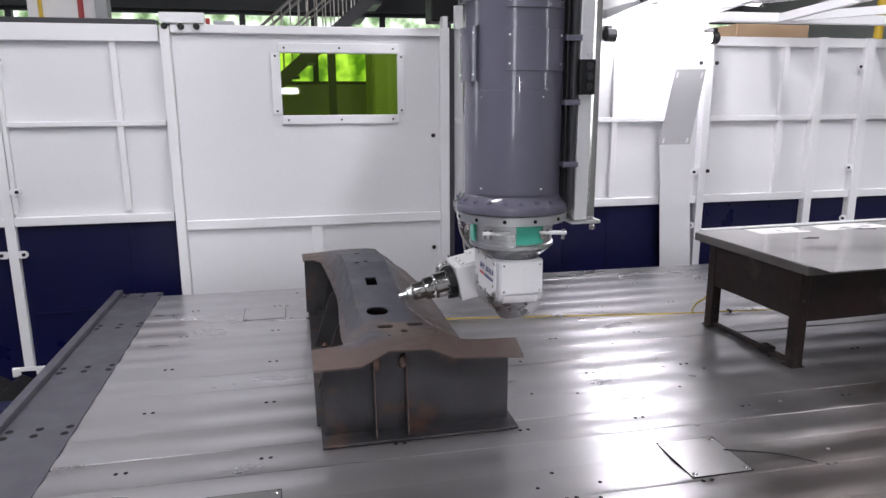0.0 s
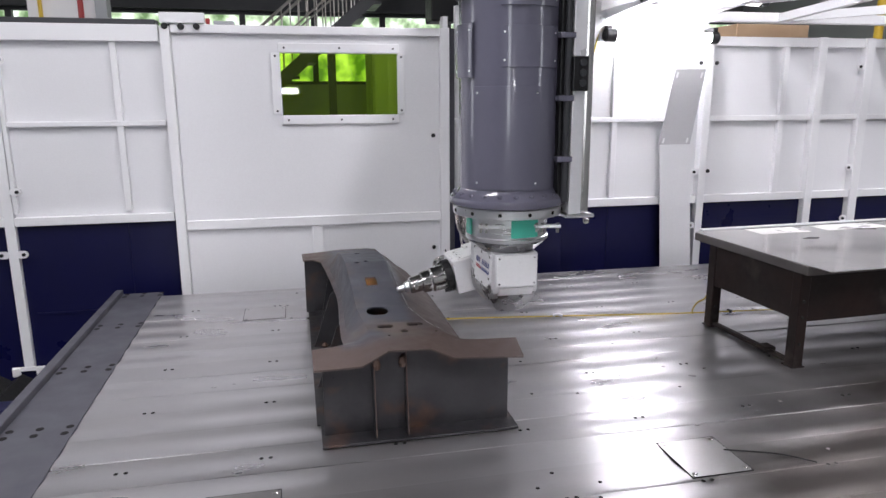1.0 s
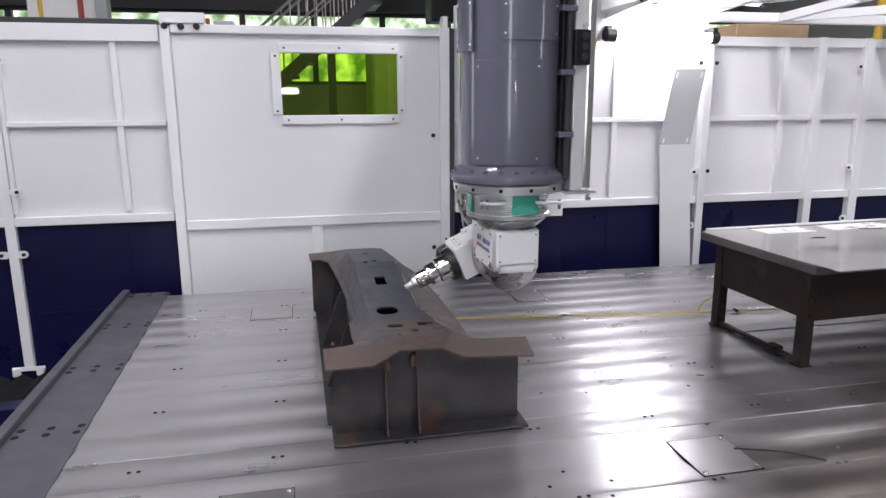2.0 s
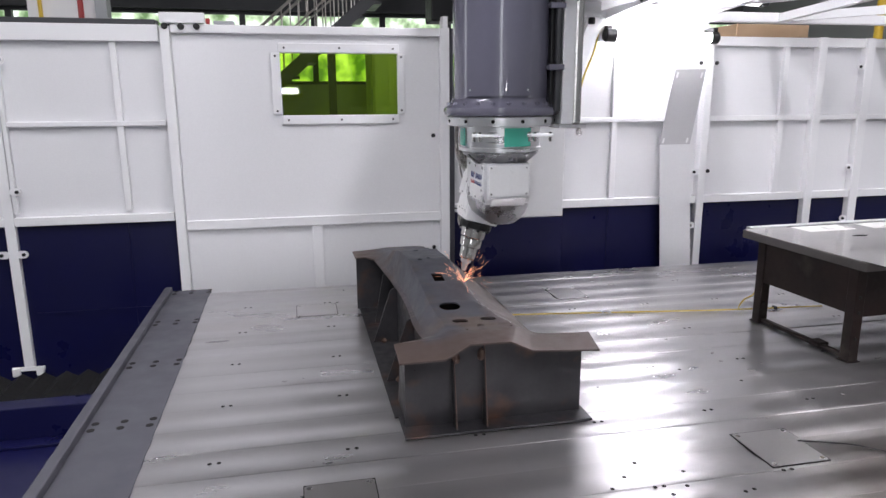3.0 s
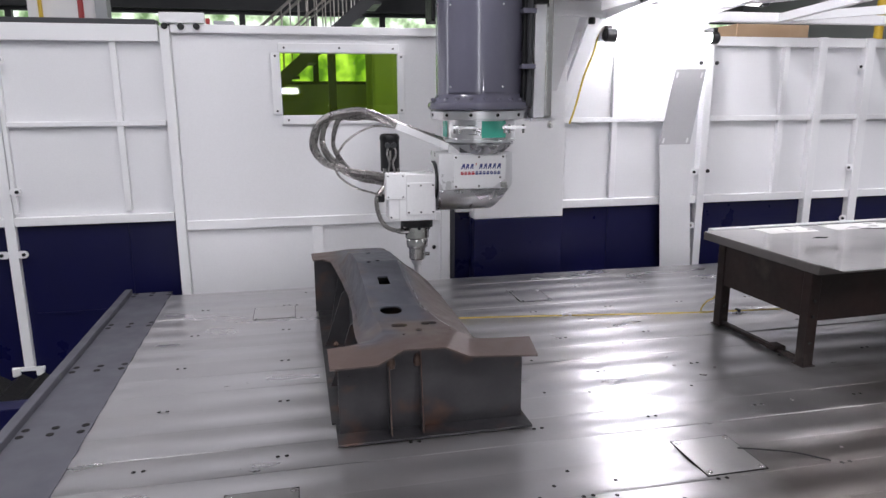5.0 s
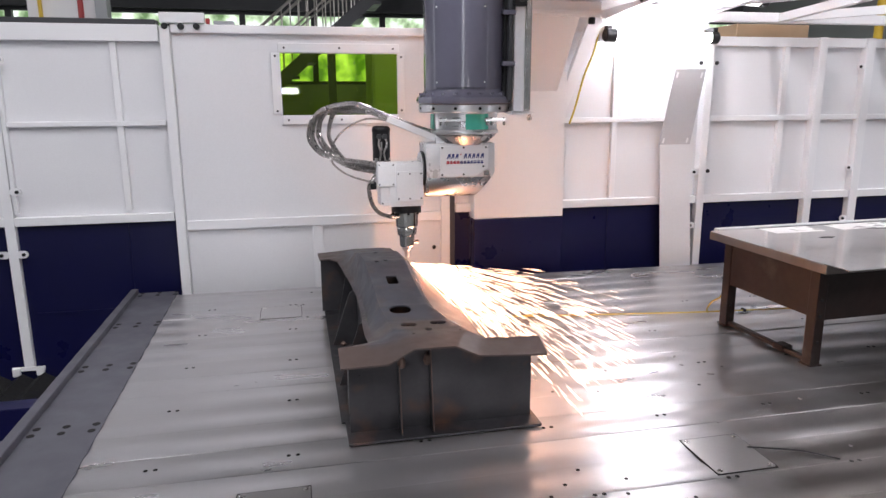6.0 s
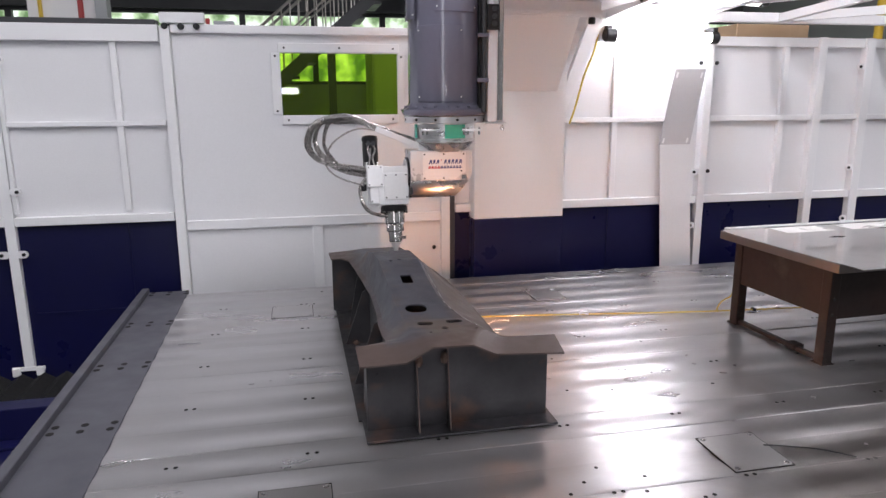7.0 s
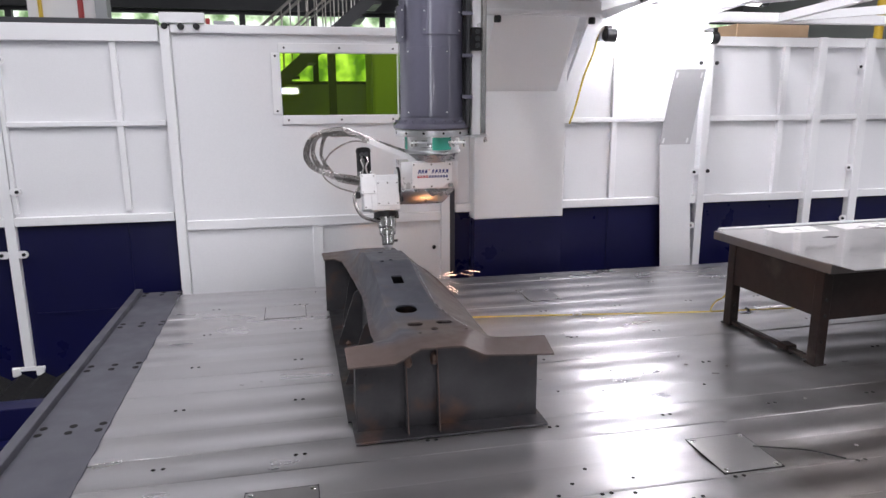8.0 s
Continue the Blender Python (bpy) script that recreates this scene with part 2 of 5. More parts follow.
def lathe(profile, seg=48, m=None, bm=None, a0=0.0, a1=2 * math.pi):
    """profile: (radius, z) from bottom to top, about z."""
    own = bmesh.new()
    full = abs(a1 - a0 - 2 * math.pi) < 1e-6
    cnt = seg if full else seg + 1
    rings = []
    for r, z in profile:
        rings.append([own.verts.new((r * math.cos(a0 + (a1 - a0) * i / seg), r * math.sin(a0 + (a1 - a0) * i / seg), z)) for i in range(cnt)])
    for a, b in zip(rings, rings[1:]):
        for i in range(seg):
            j = (i + 1) % cnt
            own.faces.new((a[i], a[j], b[j], b[i]))
    if full:
        if profile[0][0] > 1e-5:
            own.faces.new(rings[0][::-1])
        if profile[-1][0] > 1e-5:
            own.faces.new(rings[-1])
    bmesh.ops.remove_doubles(own, verts=own.verts, dist=1e-6)
    if m is not None:
        own.transform(m)
    return join(bm, own)


def rod(a, b, r, seg=16, bm=None, bev=0.0):
    a, b = Vector(a), Vector(b)
    d = b - a
    m = Matrix.Translation(a) @ d.to_track_quat("Z", "Y").to_matrix().to_4x4()
    h = d.length
    prof = [(r, 0), (r, h)] if not bev else [(r - bev, 0), (r, bev), (r, h - bev), (r - bev, h)]
    return lathe(prof, seg, m, bm)


def bar(a, b, w, h, bm=None, bev=0.0):
    """A rectangular bar from a to b; w across, h along its own up."""
    a, b = Vector(a), Vector(b)
    d = b - a
    own = box(-w / 2, w / 2, -h / 2, h / 2, 0, d.length, bev)
    own.transform(Matrix.Translation(a) @ d.to_track_quat("Z", "Y").to_matrix().to_4x4())
    return join(bm, own)


def prism(points, axis, lo, hi, bev=0.0, bm=None):
    """A closed outline in the plane across axis ('x', 'y' or 'z'), pushed from lo to hi."""
    own = bmesh.new()

    def at(p, q):
        return {"x": (q, p[0], p[1]), "y": (p[0], q, p[1]), "z": (p[0], p[1], q)}[axis]

    a = [own.verts.new(at(p, lo)) for p in points]
    b = [own.verts.new(at(p, hi)) for p in points]
    own.faces.new(a)
    own.faces.new(b[::-1])
    for i in range(len(points)):
        j = (i + 1) % len(points)
        own.faces.new((a[i], b[i], b[j], a[j]))
    bmesh.ops.recalc_face_normals(own, faces=own.faces)
    if bev:
        bmesh.ops.bevel(own, geom=own.edges[:], offset=bev, segments=2, affect="EDGES", profile=0.5)
    return join(bm, own)


def spline(points, steps):
    """Catmull-Rom through the points."""
    p = [Vector(q) for q in points]
    p = [p[0] * 2 - p[1]] + p + [p[-1] * 2 - p[-2]]
    out = []
    for i in range(1, len(p) - 2):
        for k in range(steps):
            t = k / steps
            a, b, c, d = p[i - 1], p[i], p[i + 1], p[i + 2]
            out.append(0.5 * (2 * b + (c - a) * t + (2 * a - 5 * b + 4 * c - d) * t * t + (3 * b - a - 3 * c + d) * t ** 3))
    out.append(p[-2])
    return out


def tube(points, r, seg=8, steps=10, ribs=0.0, bm=None):
    path = spline(points, steps)
    own = bmesh.new()
    up = Vector((0.13, 0.97, 0.21)).normalized()
    rings = []
    for i, c in enumerate(path):
        d = (path[min(i + 1, len(path) - 1)] - path[max(i - 1, 0)]).normalized()
        s = d.cross(up).normalized()
        u = s.cross(d).normalized()
        rr = r * (1 + (ribs if i % 2 else -ribs))
        rings.append([own.verts.new(c + rr * (math.cos(2 * math.pi * k / seg) * s + math.sin(2 * math.pi * k / seg) * u)) for k in range(seg)])
    for a, b in zip(rings, rings[1:]):
        for k in range(seg):
            own.faces.new((a[k], a[(k + 1) % seg], b[(k + 1) % seg], b[k]))
    own.faces.new(rings[0][::-1])
    own.faces.new(rings[-1])
    return join(bm, own)


def carve(ob, cutter_bm):
    """Cut the cutter out of ob's mesh for good."""
    me = bpy.data.meshes.new("cutter")
    bmesh.ops.recalc_face_normals(cutter_bm, faces=cutter_bm.faces)
    cutter_bm.to_mesh(me)
    cutter_bm.free()
    cut = new("cutter", me)
    mod = ob.modifiers.new("cut", "BOOLEAN")
    mod.operation, mod.object, mod.solver = "DIFFERENCE", cut, "EXACT"
    dg = bpy.context.evaluated_depsgraph_get()
    done = bpy.data.meshes.new_from_object(ob.evaluated_get(dg))
    ob.modifiers.remove(mod)
    ob.data = done
    bpy.data.objects.remove(cut)
    return ob


def slot_outline(cx, cy, w, h, seg=8):
    """A slot with round ends, long in x."""
    r = h / 2
    pts = []
    for side in (1, -1):
        for k in range(seg + 1):
            a = -math.pi / 2 + math.pi * k / seg
            pts.append((cx + side * (w / 2 - r + r * math.cos(a)), cy + side * r * math.sin(a)))
    return pts


def disc_mesh(name, r, h, mat, seg=12):
    bm = lathe([(r, 0), (r, h * 0.6), (r * 0.82, h)], seg)
    me = bpy.data.meshes.new(name)
    bmesh.ops.recalc_face_normals(bm, faces=bm.faces)
    bm.to_mesh(me)
    bm.free()
    me.materials.append(mat)
    return me

# ---------------------------------------------------------------- hall
def hall():
    x0, x1, y0, y1, z1 = HALL
    tagged(part("floor", box(x0, x1, y0, y1, FLOOR - 0.1, FLOOR), CONCRETE), "grey epoxy-coated workshop floor", "floor", kind="structure")
    tagged(part("ceiling", box(x0, x1, y0, y1, z1, z1 + 0.15), ROOFDARK), "dark sheet-metal workshop roof", "ceiling", kind="structure")
    # side walls with tall daylight windows
    def wall(name, axis, pos, lo, hi, windows):
        w = thing(name, "pale grey painted workshop wall with tall windows", "wall", kind="structure")

        def slab(a, b, z0, z1_, p0, p1, mat, nm, par):
            bm = box(p0, p1, a, b, z0, z1_) if axis == "x" else box(a, b, p0, p1, z0, z1_)
            return part(nm, bm, mat, par)

        edge = lo
        s = 1 if pos > 0 else -1
        for a, b in windows + ((hi, hi),):
            slab(edge, a, FLOOR, z1, *sorted((pos, pos + 0.2 * s)), HALLWALL, "wall_field", w)
            if a < hi:
                slab(a, b, FLOOR, 0.5, *sorted((pos, pos + 0.2 * s)), HALLWALL, "parapet", w)
                slab(a, b, 4.6, z1, *sorted((pos, pos + 0.2 * s)), HALLWALL, "wall_head", w)
                for c in (a, b - 0.06):
                    slab(c, c + 0.06, 0.5, 4.6, *sorted((pos + 0.06 * s, pos + 0.12 * s)), DARKSTEEL, "window_frame", w)
                tagged(slab(a - 0.5, b + 0.5, 0.0, 5.1, *sorted((pos + 0.6 * s, pos + 0.65 * s)), DAYLIGHT, "backdrop", None), "bright daylight outside the window", "backdrop", kind="structure")
            edge = b

    wall("wall_west", "x", x0, y0, y1, ((4.3, 5.0),))
    wall("wall_east", "x", x1, y0, y1, ((-4.0, -3.1),))
    wall("wall_south", "y", y0, x0, x1, ((-2.3, -1.3),))
    # far wall: dark dado, window band, dark beam, corrugated upper wall
    wl = thing("wall_north", "workshop wall with a band of windows above a dark dado", "wall", kind="structure")
    part("dado", box(x0, x1, y1, y1 + 0.25, FLOOR, 1.34), HALLDARK, wl, "dark painted lower wall")
    part("lintel", box(x0, x1, y1 - 0.1, y1 + 0.25, 2.60, 3.10), DARKSTEEL, wl, "dark steel beam")
    part("upper_wall", box(x0, x1, y1, y1 + 0.25, 3.10, z1), ROOFDARK, wl)
    k = 0
    x = x0
    while x < x1:
        w = thing("window_%d" % (k + 1), "dark-framed workshop window with daylight and trees outside", "window", kind="structure")
        fr = box(x, x + 0.05, y1 + 0.05, y1 + 0.15, 1.34, 2.60)
        box(x + 1.19, x + 1.24, y1 + 0.05, y1 + 0.15, 1.34, 2.60, bm=fr)
        box(x + 0.05, x + 1.19, y1 + 0.05, y1 + 0.15, 1.34, 1.40, bm=fr)
        box(x + 0.05, x + 1.19, y1 + 0.05, y1 + 0.15, 2.54, 2.60, bm=fr)
        part("window_frame", fr, DARKSTEEL, w)
        x += 1.24
        k += 1
    tagged(part("backdrop", box(x0 - 6, x1 + 6, y1 + 5.0, y1 + 5.1, -2, 7), OUTSIDE), "bright daylight and leafy trees outside", "backdrop", kind="structure")
    # unseen ceiling lamps, added to light the hall; power weighted by position
    for y, xs in ((-2.2, (-3.6, -0.6, 2.4, 5.4)), (1.2, (-4.6, -1.6, 2.2, 5.8)), (4.6, (-5.2, 2.2, 6.2)), (8.0, (-5.6, 4.4))):
        for x in xs:
            lamp = thing("added_ceiling_light", "unseen long white ceiling lamp, added to light the hall", "ceiling lamp", pose(x, y, z1 - 0.35), "ceiling lamps")
            part("housing", box(-0.22, 0.22, -1.0, 1.0, 0.02, 0.10, 0.01), WHITE, lamp)
            part("diffuser", box(-0.20, 0.20, -0.98, 0.98, 0.0, 0.02), PANELGLOW, lamp, "glowing diffuser")
            for s in (-0.8, 0.8):
                part("hanger", rod((0, s, 0.1), (0, s, 0.35), 0.006, 8), DARKSTEEL, lamp)
            area_lamp(x, y, z1 - 0.36, 0.4, 1.96, CEILING_POWER * (0.4 if x < -3 else 0.5 if x > 4.2 else 1.35 if y < 0 and x < 0 else 1.9 if y < 0 else 0.85 if x < 0 else 1.4 if y < 2 else 0.95))


def wall_lamp():
    l = thing("wall_lamp", "small lit white lamp on the workshop wall", "lamp")
    y = HALL[2]
    part("backplate", box(-0.24, 0.16, y + 0.001, y + 0.04, 1.15, 1.34, 0.006), WHITE, l)
    part("diffuser", box(-0.20, 0.12, y + 0.0405, y + 0.055, 1.18, 1.31, 0.004), TUBE, l, "glowing diffuser")


def stairs():
    st = thing("staircase", "dark steel staircase with thin galvanised railings", "staircase")
    s = Vector((1.0, 0, 0.86))
    a = Vector((-1.6, 10.5, 0.10))
    for y in (10.5, 11.4):
        part("stringer", bar((a.x, y, a.z), (a.x + 4.2, y, a.z + 3.62), 0.05, 0.17), DARKSTEEL, st)
    for i in range(17):
        p = a + s * (0.245 * i)
        part("tread", box(p.x, p.x + 0.25, 10.53, 11.37, p.z + 0.02, p.z + 0.05), DARKSTEEL, st)
    for y in (10.5, 11.4):
        part("handrail", rod((a.x, y, a.z + 0.95), (a.x + 4.2, y, a.z + 0.95 + 3.62), 0.022, 10), RAILSTEEL, st)
        part("midrail", rod((a.x, y, a.z + 0.55), (a.x + 4.2, y, a.z + 0.55 + 3.62), 0.014, 8), RAILSTEEL, st)
        for i in range(34):
            p = a + s * (0.125 * i)
            part("baluster", rod((p.x, y, p.z + 0.1), (p.x, y, p.z + 0.95), 0.010, 6), RAILSTEEL, st)
    part("landing", box(2.5, 5.5, 10.4, 11.6, 3.55, 3.70), DARKSTEEL, st)
    part("support_post", box(0.55, 0.67, 10.9, 11.0, FLOOR, 1.8), DARKSTEEL, st)
    part("support_post", box(2.6, 2.75, 10.9, 11.0, FLOOR, 3.6), DARKSTEEL, st)


def hall_pillar():
    p = thing("pillar", "white square workshop pillar with pipes beside it", "pillar", kind="structure")
    part("shaft", box(-2.20, -1.65, 6.8, 7.3, FLOOR, HALL[4], 0.01), WHITE, p)
    part("pipe", rod((-2.08, 6.75, FLOOR), (-2.08, 6.75, HALL[4]), 0.018, 12), YELLOWPIPE, p, "yellow gas pipe")
    part("pipe", rod((-1.76, 6.75, FLOOR), (-1.76, 6.75, HALL[4]), 0.024, 12), REDPIPE, p, "red fire pipe")
    part("conduit", box(-1.645, -1.55, 6.75, 6.9, FLOOR, HALL[4]), CORRUGATED, p)


def tall_cabinet():
    c = thing("cabinet", "tall pale metal cabinet standing behind the enclosure", "cabinet")
    part("body", box(0.68, 1.60, 6.1, 6.6, FLOOR, 1.62, 0.01), CORRUGATED, c)
    part("door", box(0.70, 1.13, 6.08, 6.1, FLOOR + 0.08, 1.57, 0.004), CORRUGATED, c)
    part("door", box(1.15, 1.58, 6.08, 6.1, FLOOR + 0.08, 1.57, 0.004), CORRUGATED, c)


# ---------------------------------------------------------------- enclosure, all along y = 4.15
WY = 4.15


def screw_mesh():
    return disc_mesh("screw", 0.0065, 0.003, DARKSTEEL)


def lug(parent, x, z, side=1):
    """Small joining lug with a bolt, on the edge of a post."""
    out = slot_outline(x + side * 0.022, z, 0.060, 0.042)
    ob = part("lug", prism(out, "y", WY - 0.012, WY - 0.004), WHITE, parent)
    part("bolt", rod((x + side * 0.030, WY - 0.012, z), (x + side * 0.030, WY - 0.020, z), 0.010, 8), BLACK, ob)


def enclosure_left():
    t = thing("enclosure_panel", "white steel enclosure panel with ribs above a blue skirt", "machine enclosure")
    part("top_rail", box(-2.6, -0.705, WY, WY + 0.08, 1.372, 1.462, 0.004), WHITE, t)
    part("cable_tray", box(-2.6, -0.72, WY + 0.02, WY + 0.14, 1.464, 1.492, 0.003), DARKSTEEL, t, "dark cable tray")
    part("sheet", box(-2.6, -0.705, WY + 0.035, WY + 0.04, 0.372, 1.372), WHITE_SHEET, t)
    part("rib", box(-0.966, -0.931, WY + 0.008, WY + 0.035, 0.442, 1.372, 0.003), WHITE, t)
    part("rib", box(-1.52, -0.705, WY + 0.005, WY + 0.035, 0.917, 0.945, 0.003), WHITE, t)
    part("bottom_rail", box(-2.6, -0.705, WY, WY + 0.06, 0.372, 0.420, 0.004), WHITE, t)
    part("post", box(-1.597, -1.545, WY - 0.005, WY + 0.05, -0.46, 1.372, 0.004), WHITE, t)
    part("edge_strip", box(-1.541, -1.520, WY + 0.0, WY + 0.034, 0.442, 1.30, 0.003), WHITE, t)
    part("skirt", box(-2.6, -0.705, WY + 0.03, WY + 0.036, FLOOR, 0.371), BLUE, t, "dark blue painted skirt sheet")
    part("skirt_rib", box(-0.985, -0.965, WY + 0.026, WY + 0.031, FLOOR, 0.371), BLUE, t)
    part("skirt_seam", box(-1.50, -0.705, WY + 0.024, WY + 0.031, -0.155, -0.140), BLUE, t)
    foot = box(-1.660, -1.487, WY - 0.01, WY + 0.0, -0.475, -0.45, 0.002)
    part("foot", foot, WHITE, t)
    for x in (-1.635, -1.510):
        part("foot_bolt", box(x - 0.02, x + 0.02, WY - 0.03, WY - 0.005, -0.50, -0.45, 0.004), WHITE, t)
    for z in (1.27, 0.567):
        lug(t, -1.537, z, 1)
    for z in (0.215,):
        lug(t, -1.545, z, 1)
        lug(t, -1.597, z, -1)


def enclosure_door():
    t = thing("enclosure_door", "white sliding enclosure door with a green laser-safe window", "machine door")
    part("post", box(-0.695, -0.643, WY - 0.03, WY + 0.05, -0.56, 1.455, 0.004), WHITE, t)
    part("post", box(0.872, 0.930, WY - 0.02, WY + 0.05, -0.56, 1.470, 0.004), WHITE, t)
    part("post", box(0.936, 0.968, WY + 0.01, WY + 0.06, -0.56, 1.470, 0.004), GREYPAINT, t, "narrow grey guide post")
    part("top_rail", box(-0.640, 0.872, WY - 0.015, WY + 0.05, 1.420, 1.466, 0.004), WHITE, t)
    part("mid_rail", box(-0.640, 0.872, WY - 0.012, WY + 0.05, 0.312, 0.368, 0.004), WHITE, t)
    part("lower_sheet", box(-0.640, 0.872, WY + 0.012, WY + 0.018, -0.56, 0.312), WHITE_SHEET, t)
    part("lower_rib", box(0.080, 0.142, WY - 0.008, WY + 0.012, -0.56, 0.312, 0.003), WHITE, t)
    # sheet round the window opening
    sh = box(-0.640, -0.060, WY + 0.012, WY + 0.018, 0.368, 1.420)
    box(0.616, 0.872, WY + 0.012, WY + 0.018, 0.368, 1.420, bm=sh)
    box(-0.060, 0.616, WY + 0.012, WY + 0.018, 0.368, 0.968, bm=sh)
    box(-0.060, 0.616, WY + 0.012, WY + 0.018, 1.318, 1.420, bm=sh)
    part("sheet", sh, WHITE_SHEET, t)
    win = part("window", box(-0.060, 0.616, WY + 0.014, WY + 0.020, 0.968, 1.318), GLASSGREEN, t, "green laser-safe glass pane")
    win.visible_shadow = False
    sc = screw_mesh()

    def strip(x0, x1, z0, z1, n, along):
        s = part("window_frame", box(x0, x1, WY - 0.004, WY + 0.012, z0, z1, 0.003), WHITE, t)
        for i in range(n):
            f = 0.05 + 0.9 * (i / (n - 1)) if n > 1 else 0.5
            x = x0 + (x1 - x0) * (f if along == "x" else 0.5)
            z = z0 + (z1 - z0) * (f if along == "z" else 0.5)
            shared("screw", sc, s, pose(x, WY - 0.004, z, 90))

    strip(-0.070, 0.626, 1.321, 1.374, 3, "x")
    strip(-0.062, 0.620, 0.916, 0.966, 3, "x")
    strip(-0.113, -0.063, 0.975, 1.318, 2, "z")
    strip(0.619, 0.658, 0.975, 1.318, 2, "z")
    for z in (0.839, 0.138):
        shared("bolt", disc_mesh("bolt", 0.013, 0.01, BLACK), t, pose(0.833, WY + 0.012, z, 90))
    b = part("roller_cover", box(-0.690, -0.455, WY - 0.03, WY + 0.02, 1.470, 1.526, 0.003), WHITE, t)
    for x in (-0.665, -0.580, -0.498):
        part("roller", rod((x, WY - 0.04, 1.452), (x, WY + 0.0, 1.452), 0.017, 14, bev=0.003), BLACK, t, "black guide roller")
    part("drive_housing", box(0.845, 1.015, WY + 0.10, WY + 0.30, 1.52, 1.75, 0.01), BLACK, t, "black drive housing")
    part("housing_bracket", box(0.90, 0.93, WY + 0.03, WY + 0.12, 1.45, 1.54), WHITE, t)
    part("red_tag", box(-0.452, -0.43, WY, WY + 0.03, 1.47, 1.50, 0.003), REDPIPE, t)
    part("sensor", box(-0.41, -0.30, WY + 0.0, WY + 0.05, 1.468, 1.488, 0.004), CORRUGATED, t)


def enclosure_right():
    t = thing("enclosure_panel", "white ribbed steel enclosure panels above a dark blue skirt", "machine enclosure")
    part("sheet", box(0.97, 2.66, WY + 0.035, WY + 0.04, 0.37, 1.50), WHITE_SHEET, t)
    part("sheet", box(2.66, 4.9, WY + 0.035, WY + 0.04, 0.37, 1.40), WHITE_SHEET, t)
    part("rib", box(2.012, 2.050, WY + 0.005, WY + 0.035, 0.412, 1.46, 0.003), WHITE, t)
    part("rib", box(0.97, 2.60, WY + 0.002, WY + 0.035, 0.905, 0.937, 0.003), WHITE, t)
    part("rib", box(2.675, 4.9, WY + 0.002, WY + 0.035, 0.905, 0.940, 0.003), WHITE, t)
    part("bottom_rail", box(0.97, 4.9, WY - 0.005, WY + 0.05, 0.357, 0.408, 0.004), WHITE, t)
    part("top_rail", box(0.97, 2.655, WY, WY + 0.05, 1.462, 1.60, 0.004), WHITE, t)
    part("top_rail", box(2.66, 4.9, WY, WY + 0.05, 1.388, 1.448, 0.004), WHITE, t)
    for a, b in ((2.645, 2.700), (3.488, 3.548), (3.860, 3.925)):
        part("post", box(a, b, WY - 0.02, WY + 0.05, FLOOR, 1.45 if a > 3 else 1.50, 0.004), WHITE, t)
    for a in (3.240, 4.30):
        part("rib", box(a, a + 0.04, WY + 0.004, WY + 0.035, 0.408, 1.388, 0.003), WHITE, t)
    part("skirt", box(0.97, 4.9, WY + 0.03, WY + 0.036, FLOOR, 0.357), BLUE, t, "dark blue painted skirt sheet")
    part("skirt_rib", box(2.02, 2.04, WY + 0.025, WY + 0.031, FLOOR, 0.357), BLUE, t)
    for x, s in ((2.645, -1), (3.860, -1)):
        for z in (0.570, 1.262, 0.205):
            if not (x < 3 and z > 1):
                lug(t, x, z, s)
    bm_ = disc_mesh("bolt", 0.013, 0.012, BLACK)
    for x, z in ((2.722, 0.573), (2.730, 1.279), (2.615, 1.279), (3.885, 1.345), (3.905, 1.345)):
        shared("bolt", bm_, t, pose(x, WY - 0.002, z, 90))


def leaning_sheet():
    s = thing("bent_sheet", "bent white-painted sheet cover leaning against the enclosure", "sheet metal")
    y0 = WY - 0.045
    lo = prism([(2.333, 0.757), (2.551, 0.757), (2.660, FLOOR), (2.424, FLOOR)], "y", y0, y0 + 0.004)
    part("lower_leaf", lo, WHITE_SHEET, s)
    up = bmesh.new()
    q = [(2.330, y0, 0.759), (2.549, y0, 0.759), (2.586, y0 - 0.07, 1.237), (2.370, y0 - 0.07, 1.237)]
    a = [up.verts.new(p) for p in q]
    b = [up.verts.new((p[0], p[1] + 0.004, p[2])) for p in q]
    up.faces.new(a)
    up.faces.new(b[::-1])
    for i in range(4):
        up.faces.new((a[i], b[i], b[(i + 1) % 4], a[(i + 1) % 4]))
    leaf = part("upper_leaf", up, SHEETGREY, s, "grey inner face")
    for fx, fz in ((0.1, 0.06), (0.88, 0.06), (0.1, 0.93), (0.88, 0.93)):
        x = 2.330 + 0.218 * fx + 0.039 * fz
        z = 0.757 + 0.475 * fz
        part("slot_hole", prism(slot_outline(0, 0, 0.036, 0.012), "y", -0.001, 0.0005), WHITE, leaf).matrix_basis = pose(x, y0 - 0.07 * fz - 0.001, z, 0, -75)


def lamp_tube(y, z):
    l = thing("tube_lamp", "lit white machine tube lamp with black end caps", "lamp", group="enclosure tube lamps")
    part("tube", rod((1.955, y, z), (2.610, y, z - 0.007), 0.028, 20), TUBE, l, "glowing tube")
    part("end_cap", rod((1.885, y, z + 0.001), (1.960, y, z), 0.042, 20, bev=0.008), BLACK, l)
    part("end_cap", rod((2.605, y, z - 0.007), (2.660, y, z - 0.008), 0.038, 20, bev=0.008), BLACK, l)
    for x in (1.90, 2.62):
        part("bracket", box(x, x + 0.03, y - 0.01, y + 0.13 if y > 4 else y + 0.01, z + 0.005, z + 0.055), BLACK, l)


